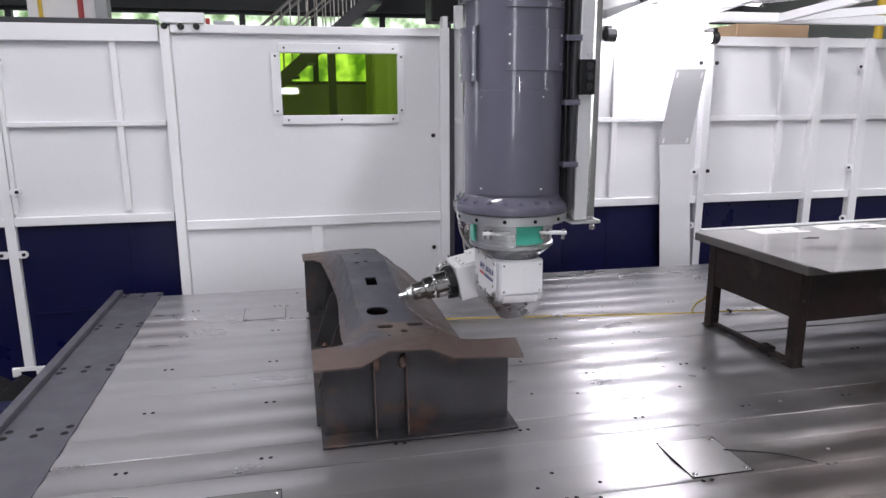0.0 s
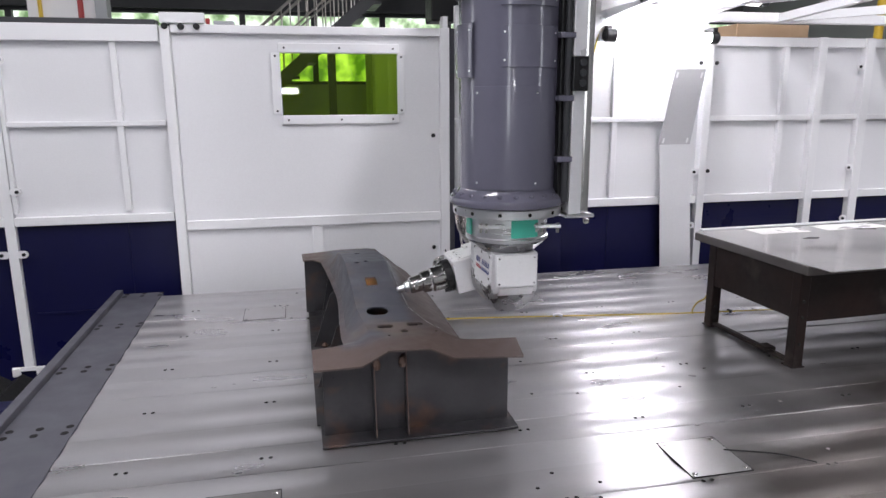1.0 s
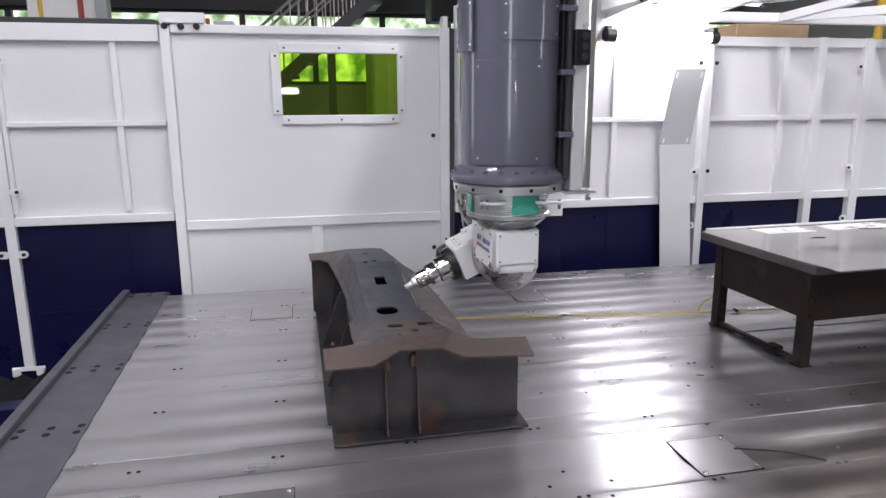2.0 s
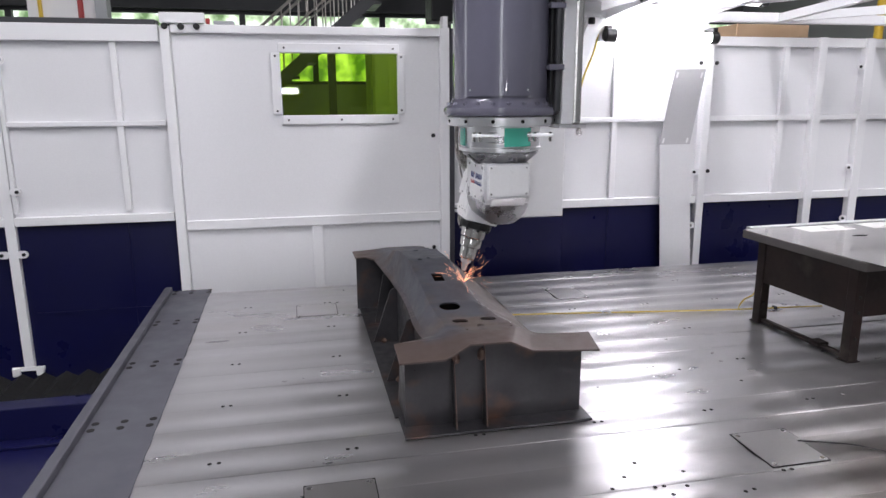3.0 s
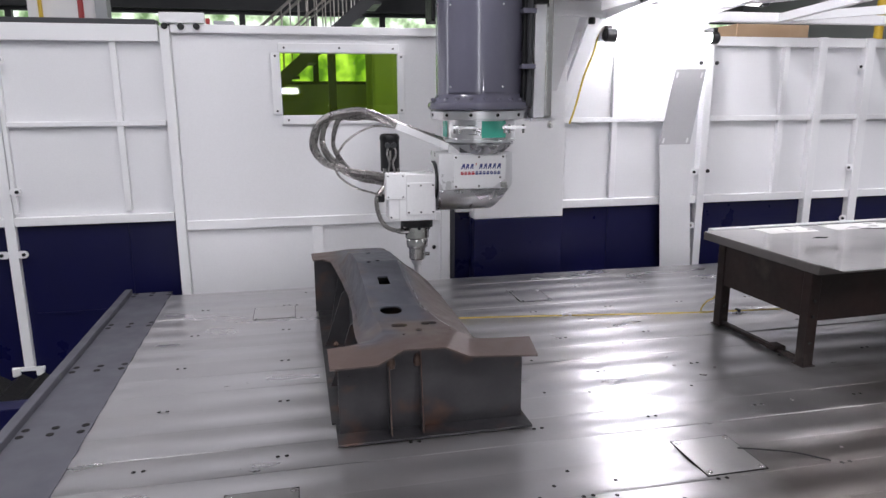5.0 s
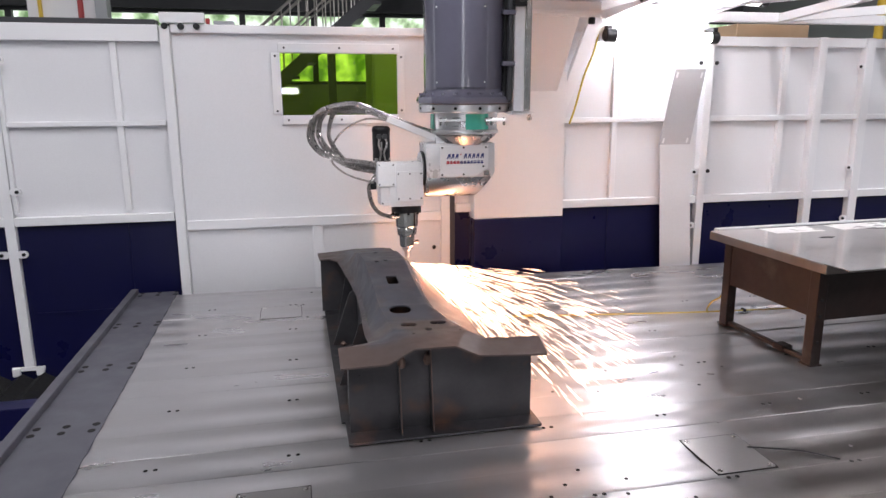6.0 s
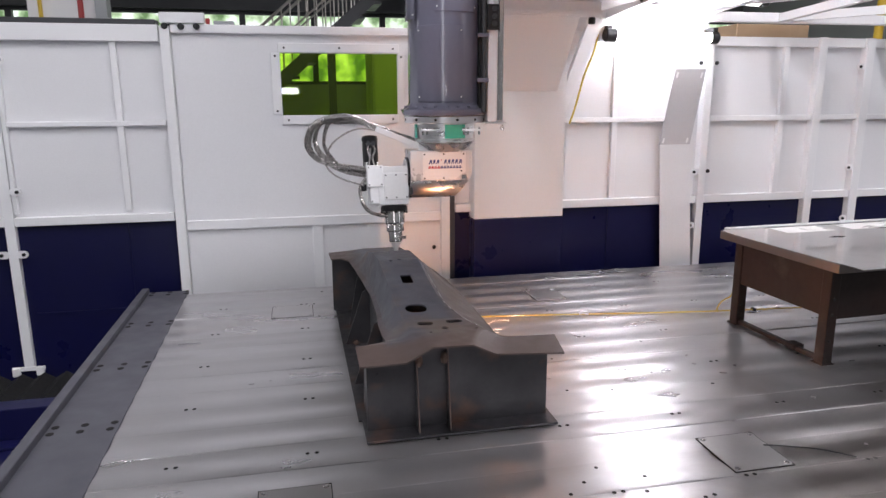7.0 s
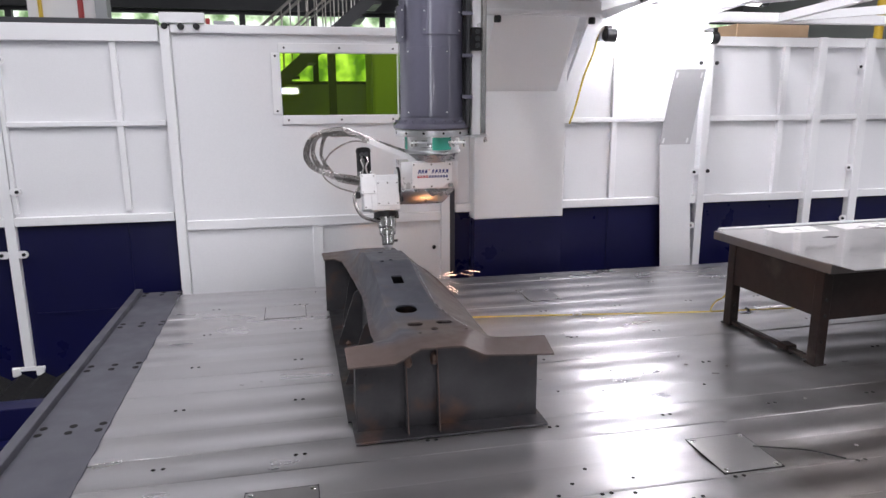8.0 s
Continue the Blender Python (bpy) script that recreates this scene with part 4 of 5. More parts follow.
def crossmember():
    c = thing("pressed_crossmember", "arched pressed-steel crossmember with slots, being cut on the fixture", "workpiece")
    RIDERS.append(c)
    th = 0.006

    def sheet(name, lo, hi):
        ys = sorted(set([round(1.94 + 0.011 * i, 4) for i in range(141)] + [s[0] for s in SECTIONS]))
        ys = [y for y in ys if lo <= y <= hi]
        bm = bmesh.new()
        rows = []
        for y in ys:
            p = section(y)
            line = []
            for a, b in zip(p, p[1:]):
                for k in range(6):
                    t = k / 6
                    line.append((a[0] + (b[0] - a[0]) * t, a[1] + (b[1] - a[1]) * t))
            line.append(p[-1])
            rows.append([(x, y, z) for x, z in line])
        up = [[bm.verts.new(v) for v in r] for r in rows]
        dn = [[bm.verts.new((v[0], v[1], v[2] - th)) for v in r] for r in rows]
        n, w = len(rows), len(rows[0])
        for i in range(n - 1):
            for j in range(w - 1):
                bm.faces.new((up[i][j], up[i][j + 1], up[i + 1][j + 1], up[i + 1][j]))
                bm.faces.new((dn[i][j], dn[i + 1][j], dn[i + 1][j + 1], dn[i][j + 1]))
            bm.faces.new((up[i][0], up[i + 1][0], dn[i + 1][0], dn[i][0]))
            bm.faces.new((up[i][w - 1], dn[i][w - 1], dn[i + 1][w - 1], up[i + 1][w - 1]))
        for j in range(w - 1):
            bm.faces.new((up[0][j], dn[0][j], dn[0][j + 1], up[0][j + 1]))
            bm.faces.new((up[n - 1][j], up[n - 1][j + 1], dn[n - 1][j + 1], dn[n - 1][j]))
        return part(name, bm, SKIN, c, smooth=True, crease=0.5)

    tagged(sheet("front_lip", 1.94, 2.05), "brown-stained front lip")
    tagged(sheet("rear_lip", 3.365, 3.48), "dark rear lip")
    skin = tagged(sheet("skin", 2.05, 3.365), "arched blue-grey skin with slots")
    cut = prism(slot_outline(0.264, 2.163, 0.056, 0.030), "z", 0.22, 0.50)
    prism(slot_outline(0.366, 2.172, 0.056, 0.030), "z", 0.22, 0.50, bm=cut)
    prism(slot_outline(0.252, 2.274, 0.078, 0.052), "z", 0.22, 0.50, bm=cut)
    prism([(0.236, 2.465), (0.278, 2.465), (0.278, 2.545), (0.236, 2.545)], "z", 0.22, 0.50, 0.004, bm=cut)
    for x, y, r in ((0.322, 2.113, 0.013), (0.266, 2.075, 0.005), (0.425, 2.095, 0.006), (0.220, 2.69, 0.010), (0.258, 2.705, 0.009), (0.240, 2.905, 0.012)):
        lathe([(r, 0.22), (r, 0.5)], 16, pose(x, y, 0), bm=cut)
    carve(skin, cut)
    # fresh cut along the crest's edge, and a few scratches on the flange
    line = []
    for k in range(17):
        y = 2.13 + 0.62 * k / 16
        p = section(y)
        line.append((p[3][0] + 0.10 * (p[4][0] - p[3][0]), y, p[3][1] + 0.10 * (p[4][1] - p[3][1]) + 0.0004))
    part("cut_edge", tube(line, 0.0013, 6, 4), SHELL, c, "bright fresh cut edge", smooth=True)
    for k in range(3):
        y = 2.36 + 0.030 * k
        p = section(y)
        x, z = p[0][0] + 0.35 * (p[1][0] - p[0][0]), p[0][1] + 0.35 * (p[1][1] - p[0][1])
        part("scratch", bar((x - 0.006, y, z + 0.0004), (x + 0.010, y + 0.004, z + 0.0045), 0.003, 0.0012), TABLEEDGE, c, "bare metal scratch")

# ---------------------------------------------------------------- the moving column and its cutting head
AXIS_X = 0.655


def axis(y):
    """The column's guide runs a little askew to the enclosure."""
    return AXIS_X + 0.0195 * (3.2 - y) / 1.11


def column():
    c = thing("z_column", "grey enamelled tubular machine column with aluminium guide rail", "machine column", pose(AXIS_X, 2.09, 0.692))
    part("tube", lathe([(0.158, 0.055), (0.158, 2.4)], 72), COLUMN, c, "glossy grey enamelled tube", smooth=True)
    part("flange", lathe([(0.176, 0.0145), (0.186, 0.020), (0.189, 0.030), (0.186, 0.042), (0.176, 0.050), (0.164, 0.060), (0.1575, 0.072)], 72), COLUMN, c, "grey cast flange", smooth=True)
    for i in range(22):
        a = 2 * math.pi * i / 22
        part("flange_bolt", lathe([(0.008, 0), (0.008, 0.007), (0.005, 0.009)], 6, pose(0.171 * math.cos(a), 0.171 * math.sin(a), 0.050)), COLUMN, c)
    ring = part("ring", lathe([(0.172, -0.016), (0.177, -0.013), (0.178, 0.0), (0.178, 0.012), (0.175, 0.0145)], 72), ALU, c, "machined aluminium ring", smooth=True)
    for i in range(12):
        a = 2 * math.pi * (i + 0.2) / 12
        part("screw", rod((0.1775 * math.cos(a), 0.1775 * math.sin(a), 0.0), (0.1795 * math.cos(a), 0.1795 * math.sin(a), 0.0), 0.006, 10), DARKHOLE, ring)
    # curved cover plates with small screws
    def cover(a0, a1, z0, z1, r=0.1645):
        p = part("cover_plate", lathe([(0.157, z0), (r - 0.001, z0 + 0.0005), (r, z0 + 0.0015), (r, z1 - 0.0015), (r - 0.001, z1 - 0.0005), (0.157, z1)], 14, a0=radians(a0), a1=radians(a1)), COLUMN, c, smooth=True)
        for a in (a0 + 4, a1 - 4):
            for z in (z0 + 0.02, z1 - 0.02):
                q = radians(a)
                part("screw", rod(((r - 0.001) * math.cos(q), (r - 0.001) * math.sin(q), z), ((r + 0.0015) * math.cos(q), (r + 0.0015) * math.sin(q), z), 0.0034, 8), ALU, p)
    cover(-146, -72, 0.076, 0.387)
    cover(-116, -47, 0.440, 0.560)
    cover(-182, -148, 0.412, 0.570, 0.170)
    cover(-116, -47, 0.614, 0.92)
    cover(-182, -148, 0.64, 0.92, 0.170)
    # guide rail at the side
    part("rail_bed", box(0.128, 0.160, -0.115, -0.030, 0.020, 2.4, 0.004), BLACK, c, "black rail bed")
    part("rail", box(0.168, 0.210, -0.118, -0.030, -0.012, 2.4, 0.004), RAILALU, c, "aluminium guide rail")
    part("rail", box(0.214, 0.243, -0.105, -0.050, -0.012, 2.4, 0.008), STEELPOL, c, "polished guide rail")
    part("rack_tube", rod((0.148, -0.126, 0.03), (0.148, -0.126, 2.4), 0.011, 14), DARKSTEEL, c)
    for z in (0.165, 0.350, 0.535, 0.72, 0.905):
        part("bracket", box(0.116, 0.166, -0.140, -0.030, z - 0.009, z + 0.009, 0.003), COLUMN, c)
    part("stop_plate", box(0.160, 0.256, -0.120, -0.030, -0.024, -0.013, 0.002), ALU, c)
    part("lifting_eye", lathe([(0.004, -0.05), (0.010, -0.046), (0.010, -0.036), (0.006, -0.030), (0.006, -0.024)], 12, pose(0.244, -0.085, 0)), STEELPOL, c)
    sw = part("limit_switch", box(0.156, 0.206, -0.150, -0.1185, 0.372, 0.474, 0.004), BLACK, c, "black limit switch")
    for z in (0.395, 0.425, 0.455):
        part("button", rod((0.186, -0.150, z), (0.186, -0.156, z), 0.011, 12), DARKSTEEL, sw)
    # neck under the ring, with clamp bars, bolts and film stickers
    part("neck", lathe([(0.126, -0.100), (0.136, -0.096), (0.136, -0.086), (0.131, -0.083), (0.133, -0.016)], 64), ALU, c, "polished aluminium neck", smooth=True)
    spin = pose(0, 0, 0, 0, 0, -16)
    for x0, x1, y in ((-0.092, -0.010, -0.124), (0.084, 0.168, -0.100), (-0.05, 0.05, 0.132)):
        cl = box(x0, x1, y - 0.010, y + 0.010, -0.049, -0.039, 0.002)
        cl.transform(spin)
        part("clamp_bar", cl, ALU, c)
        for x in (x0 + 0.008, x0 + 0.026, x1 - 0.010):
            bo = rod((x, y - 0.001, -0.064), (x, y - 0.001, -0.034), 0.005, 8)
            bo.transform(spin)
            part("clamp_bolt", bo, STEELPOL, c)
    for a0, a1 in ((-101, -60), (-190, -163), (30, 60)):
        part("sticker", lathe([(0.1335, -0.080), (0.1348, -0.079), (0.1348, -0.022), (0.1340, -0.021)], 12, a0=radians(a0), a1=radians(a1)), GREEN, c, "green film sticker", smooth=True)
    part("saddle", box(-0.12, 0.335, -0.10, 0.10, 1.06, 1.9, 0.01), COLUMN, c)
    return c


SLIDERS = []          # the nozzle group slides along its own axis


def cutting_head():
    h = thing("laser_cutter", "silver tilting laser cutter with white label plates and braided hoses", "laser cutter", pose(AXIS_X, 2.09, 0.692))
    part("collar", lathe([(0.084, -0.141), (0.096, -0.132), (0.126, -0.106), (0.126, -0.1)], 48), SHELL, h, smooth=True)
    # elbow
    def housing(name, sec, mat, label):
        eb = prism(sec, "x", -0.168, 0.108)
        bmesh.ops.bisect_plane(eb, geom=eb.verts[:] + eb.edges[:] + eb.faces[:], plane_co=(0.084, 0, 0), plane_no=(1, 0, 0))
        for v in eb.verts:
            if v.co.x > 0.10:
                v.co.y *= 0.95
        res = bmesh.ops.bisect_plane(eb, geom=eb.verts[:] + eb.edges[:] + eb.faces[:], plane_co=(0.108, 0, -0.252), plane_no=(0.80, 0, -0.60), clear_outer=True)
        bmesh.ops.contextual_create(eb, geom=[e for e in res["geom_cut"] if isinstance(e, bmesh.types.BMEdge)])
        bmesh.ops.bevel(eb, geom=[e for e in eb.edges if len(e.link_faces) == 2 and e.calc_face_angle(0) > 0.5], offset=0.002, segments=2, affect="EDGES", profile=0.5)
        return part(name, eb, mat, h, label, smooth=True)

    housing("elbow", [(-0.075, -0.135), (-0.075, -0.266), (0.075, -0.266), (0.075, -0.135)], HEADGREY, "silver painted elbow housing")
    housing("lower_shell", [(-0.074, -0.267), (-0.073, -0.284), (-0.067, -0.306), (-0.057, -0.326), (-0.043, -0.340), (-0.026, -0.346), (0.026, -0.346), (0.043, -0.340), (0.057, -0.326), (0.067, -0.306), (0.073, -0.284), (0.074, -0.267)], SHELL, "bare metal lower shell")
    part("joint_ring", rod((-0.176, 0, -0.238), (-0.166, 0, -0.238), 0.072, 40), BLACK, h)
    # label plates on both sides and the end plate
    for s in (-1, 1):
        y0, y1 = sorted((s * 0.0755, s * 0.0785))
        lp = part("label_plate", prism([(-0.114, -0.262), (0.030, -0.262), (0.080, -0.232), (0.081, -0.142), (-0.114, -0.142)], "y", y0, y1), LABELWHITE, h, "white label plate")
        yy = sorted((s * 0.0786, s * 0.0792))
        # row of dark blue bars where the maker's mark stands, and two shorter rows
        for i in range(9):
            x = -0.088 + 0.0168 * i
            if i == 3:
                part("mark", prism([(x + 0.004, -0.180), (x + 0.007, -0.180), (x + 0.009, -0.172), (x + 0.006, -0.172)], "y", *yy), INKRED, lp)
                continue
            w = 0.0105 if i not in (0, 8) else 0.0125
            part("mark", prism([(x, -0.193), (x + w * 0.4, -0.193), (x + w * 0.75, -0.184), (x + w, -0.193), (x + w + 0.002, -0.193), (x + w + 0.004, -0.174), (x + w * 0.6, -0.174)], "y", *yy), INKBLUE, lp)
        for i in range(11):
            x = -0.089 + 0.0138 * i
            part("mark", box(x, x + 0.0112, yy[0], yy[1], -0.213, -0.2065), INKRED if i < 4 else INKBLUE, lp)
            part("mark", box(x + 0.001, x + 0.0100, yy[0], yy[1], -0.2052, -0.2015), INKRED if i < 4 else INKBLUE, lp)
        for x, z in ((-0.106, -0.150), (0.070, -0.150), (-0.106, -0.255), (-0.02, -0.150), (-0.02, -0.255), (0.06, -0.225)):
            part("screw", rod((x, s * 0.0785, z), (x, s * 0.0802, z), 0.004, 8), BLACK, lp)
    ep = part("end_plate", box(0.1085, 0.113, -0.067, 0.067, -0.240, -0.140, 0.001), LABELWHITE, h, "white end cover plate")
    for y in (-0.059, 0.059):
        for z in (-0.148, -0.232):
            part("screw", rod((0.113, y, z), (0.1145, y, z), 0.0032, 8), SHELL, ep)
    part("end_step", prism([(0.105, -0.244), (0.114, -0.246), (0.098, -0.274), (0.086, -0.274)], "y", -0.058, 0.058, 0.002), ALU, h)
    part("side_latch", box(0.062, 0.085, -0.081, -0.076, -0.262, -0.242, 0.002), STEELPOL, h)
    # hose arm and hoses
    arm = bar((-0.100, -0.030, -0.125), (-0.312, -0.030, -0.038), 0.012, 0.026, bev=0.002)
    box(-0.125, -0.080, -0.045, -0.015, -0.140, -0.108, 0.003, bm=arm)
    part("hose_arm", arm, WHITE, h, "white hose support arm")
    rnd = random.Random(5)
    for i in range(8):
        o = Vector((0, -0.018 + 0.012 * (i % 4) + rnd.uniform(-.004, .004), 0.012 * (i // 4) + rnd.uniform(-.004, .004)))
        g = 1.02 - 0.085 * (i % 4) + rnd.uniform(-0.05, 0.05)
        e = 0.010 * (i % 4)
        pts = [(-0.12, 0.0, -0.110), (-0.22, 0, -0.075), (-0.312, 0, -0.040), (-0.39, 0, 0.000 - 0.5 * e), (-0.465, 0, 0.012 * g - 0.8 * e),
               (-0.36 - 0.205 * g, 0, -0.018), (-0.36 - 0.240 * g, 0, -0.100), (-0.36 - 0.205 * g, 0, -0.165), (-0.36 - 0.130 * g, 0, -0.196 - e), (-0.40, 0, -0.212 - e), (-0.352, 0, -0.222 - e)]
        part("hose", tube([Vector(p) + o for p in pts], 0.0062 if i % 3 else 0.0078, 8, 22, 0.07), HOSE, h, "braided steel hose", smooth=True)
    part("hose", tube([(-0.30, -0.02, -0.045), (-0.40, -0.02, -0.04), (-0.50, -0.02, -0.10), (-0.53, -0.02, -0.19), (-0.47, -0.02, -0.25), (-0.37, -0.02, -0.285)], 0.004, 8, 12), HOSE, h, "thin steel hose", smooth=True)
    # wrist, turning about the elbow's axis
    w = part("wrist", prism([(-0.062, 0.028), (0.062, 0.028), (0.062, -0.142), (-0.075, -0.142), (-0.075, 0.005)], "y", -0.062, 0.062, 0.004), LABELWHITE, h, "white painted wrist housing")
    part("side_box", box(-0.122, -0.050, -0.068, 0.05, -0.062, 0.034, 0.004), LABELWHITE, w)
    part("lower_box", box(-0.112, -0.064, -0.060, 0.04, -0.136, -0.06, 0.004), LABELWHITE, w)
    part("front_plate", box(-0.048, 0.058, -0.068, -0.061, -0.120, -0.002, 0.002), LABELWHITE, w)
    part("hub", rod((0.055, 0, 0), (0.066, 0, 0), 0.066, 36), ALU, w)
    mo = prism(slot_outline(-0.096, 0, 0.070, 0.062), "z", 0.036, 0.150, 0.003)
    prism(slot_outline(-0.096, 0, 0.074, 0.066), "z", 0.140, 0.172, 0.012, bm=mo)
    part("motor", mo, BLACK, w, "black finned servo motor")
    part("motor_tag", box(-0.104, -0.096, -0.0365, -0.0325, 0.078, 0.112), STEELPOL, w)
    part("motor_lead", tube([(-0.086, -0.038, 0.130), (-0.080, -0.046, 0.10), (-0.092, -0.046, 0.07), (-0.085, -0.044, 0.035)], 0.004, 6, 6), HOSE, w, "grey motor lead")
    part("motor_lead", tube([(-0.106, -0.038, 0.130), (-0.112, -0.046, 0.10), (-0.104, -0.046, 0.07), (-0.110, -0.044, 0.035)], 0.0035, 6, 6), HOSE, w, "grey motor lead")
    for x in (-0.108, -0.086):
        part("plug", rod((x, -0.030, 0.132), (x, -0.046, 0.132), 0.010, 12), DARKSTEEL, w, "dark round plug")
    for x, z in ((-0.040, -0.012), (0.050, -0.012), (-0.040, -0.110), (0.050, -0.110), (0.005, -0.012), (0.005, -0.110)):
        part("screw", rod((x, -0.067, z), (x, -0.0692, z), 0.0034, 8), DARKSTEEL, w)
    for x, z in ((-0.114, 0.024), (-0.060, 0.024), (-0.114, -0.052), (-0.060, -0.052), (-0.104, -0.126)):
        part("screw", rod((x, -0.058, z), (x, -0.0695, z), 0.0030, 8), DARKSTEEL, w)
    for x in (-0.120, -0.072):
        part("motor_bolt", rod((x, -0.036, 0.034), (x, -0.036, 0.050), 0.007, 8), STEELPOL, w)
    part("black_collar", lathe([(0.053, -0.172), (0.060, -0.169), (0.060, -0.146), (0.052, -0.1425)], 36), BLACK, w, "black collar with cap screws")
    for i in range(8):
        a = 2 * math.pi * i / 8
        part("cap_screw", rod((0.055 * math.cos(a), 0.055 * math.sin(a), -0.178), (0.055 * math.cos(a), 0.055 * math.sin(a), -0.150), 0.006, 8), BLACK, w)
    SLIDERS.append(part("lens_barrel", lathe([(0.025, -0.282), (0.030, -0.276), (0.031, -0.236), (0.039, -0.232), (0.041, -0.205), (0.0395, -0.2), (0.045, -0.194), (0.046, -0.130)], 40), STEELPOL, w, "polished steel lens barrel", smooth=True))
    SLIDERS.append(part("side_nipple", rod((0.030, 0, -0.262), (0.048, 0, -0.262), 0.007, 10), STEELPOL, w))
    SLIDERS.append(part("nozzle", lathe([(0.004, -0.331), (0.009, -0.326), (0.012, -0.30), (0.019, -0.296), (0.021, -0.283)], 28), ALU, w, "conical cutting nozzle", smooth=True))
    part("gas_hose", tube([(-0.120, -0.01, -0.02), (-0.150, -0.02, -0.06), (-0.145, -0.03, -0.12), (-0.118, -0.035, -0.165), (-0.070, -0.03, -0.184), (-0.035, -0.02, -0.186)], 0.0085, 8, 14, 0.06), HOSE, w, "braided gas hose", smooth=True)
    part("connector", box(-0.146, -0.122, -0.03, 0.01, -0.075, -0.045, 0.004), BLACK, w)
    part("fitting", rod((-0.07, -0.03, -0.184), (-0.034, -0.02, -0.186), 0.011, 10), STEELPOL, w)
    return h, w


# ---------------------------------------------------------------- build
hall()
wall_lamp()
stairs()
hall_pillar()
tall_cabinet()
enclosure_left()
enclosure_door()
enclosure_right()
leaning_sheet()
lamp_tube(WY - 0.10, 1.435)
lamp_tube(3.60, 1.600)
roof_frame()
portal()
machine_base()
bed()
steel_table()
fixture()
crossmember()
bits()
COLUMN_THING = column()
HEAD, WRIST = cutting_head()


# ---------------------------------------------------------------- sparks, molten glow and added fill glows at the cut
SPARK = glow("glowing_spark", (1.0, 0.56, 0.38), 15.0)
FILLGLOW = glow("hidden_cut_fill", (1.0, 0.40, 0.19), 1900.0)
SMALLFILLGLOW = glow("small_fill_glow", (1.0, 0.42, 0.18), 2800.0)
DULLSPARK = glow("dull_orange_spark", (1.0, 0.42, 0.24), 2.2)
MOLTEN = glow("molten_glow", (1.0, 0.42, 0.18), 4600.0)
REST = (0.35, 2.6, -0.11)      # inside the closed bed frame


def sparks(name, label, streaks, mat=SPARK):
    """streaks: (start, direction, length, radius), one thin tapered streak each."""
    bm = bmesh.new()
    for p, d, l, r in streaks:
        m = Matrix.Translation(p) @ Vector(d).to_track_quat("Z", "Y").to_matrix().to_4x4()
        lathe([(r * 0.3, 0), (r, l * 0.55), (r * 0.9, l * 0.9), (r * 0.2, l)], 5, m, bm)
    ob = tagged(part(name, bm, mat), label, "sparks", kind="stuff")
    ob.location = REST
    return ob


def fan(seed, count, reach, az0, az1, up0, up1, speed=2.2, near=0.0, size=1.0, lean=1.0, thick=1.0):
    """Streaks on short falling paths out of one point."""
    rnd = random.Random(seed)
    out = []
    for _ in range(count):
        az, up = radians(az0 + (az1 - az0) * rnd.random() ** lean), rnd.uniform(up0, up1)
        v = Vector((math.cos(az), math.sin(az), up)) * speed * rnd.uniform(0.55, 1.15)
        t = (near + (reach - near) * rnd.random() ** 1.5) / v.length
        p = v * t + Vector((0, 0, -4.9 * t * t))
        if p.z < -0.36:
            continue
        w = v + Vector((0, 0, -9.8 * t))
        out.append((p, w, rnd.uniform(0.03, 0.085) * size, rnd.uniform(0.00018, 0.00042) * thick))
    return out


SPRAY = sparks("spark_spray", "wide spray of glowing orange sparks flying from the cut", fan(1, 640, 0.92, -66, -4, -0.17, 0.01, 5.4, 0.0, 1.35, 1.25, 1.6))
JET = sparks("spark_jet", "dense white-hot jet of sparks along the workpiece edge", fan(12, 520, 0.68, -76, -46, -0.23, -0.07, 4.8, 0.0, 1.1, 1.2, 1.6))
STREAKS = sparks("spark_streaks", "thin orange spark streaks beside the workpiece", fan(8, 60, 0.30, -75, 45, 0.1, 1.2, 1.9, 0.0, 0.8))
TUFT = sparks("spark_tuft", "dense tuft of glowing orange sparks beside the workpiece", fan(2, 190, 0.26, -85, 15, -0.1, 1.1, 1.4, size=0.6))
FEW = sparks("spark_flurry", "few glowing orange sparks beside the workpiece", fan(3, 9, 0.22, -60, 20, 0.0, 0.8, 1.5, 0.05))
PUFF = sparks("spark_puff", "small dense puff of fine orange sparks at the nozzle", fan(9, 130, 0.12, -200, 20, 0.5, 2.0, 1.3, 0.0, 0.45), DULLSPARK)
SCATTER = sparks("spark_scatter", "scattered orange sparks skipping over the bed", fan(6, 16, 1.5, -62, -22, 0.0, 0.1, 6.0, 0.6, 0.8))
# melt core, made strong to stand in for the cut's light around it
GLOW = tagged(part("molten_glow", lathe([(0.0, -0.016), (0.010, -0.012), (0.014, 0.0), (0.008, 0.014), (0.0, 0.020)], 12), MOLTEN), "small glowing orange melt, also standing in for the cut's light", "melt")
GLOW.location = REST
# hidden fill, added to cast the cut's orange light on elbow and table
CUT_FILL = tagged(part("hidden_fill_glow", lathe([(0.0, -0.011), (0.006, -0.008), (0.009, 0.0), (0.005, 0.009), (0.0, 0.013)], 12), FILLGLOW), "small hidden glow, added to spread the cut's orange light", "melt")
CUT_FILL.location = REST
# small added glow that stands in for light from the cut
SMALL_FILL = tagged(part("small_fill_glow", lathe([(0.0, -0.006), (0.005, -0.003), (0.006, 0.002), (0.0, 0.007)], 10), SMALLFILLGLOW), "tiny added glow standing in for the cut's orange light", "melt")
SMALL_FILL.location = REST

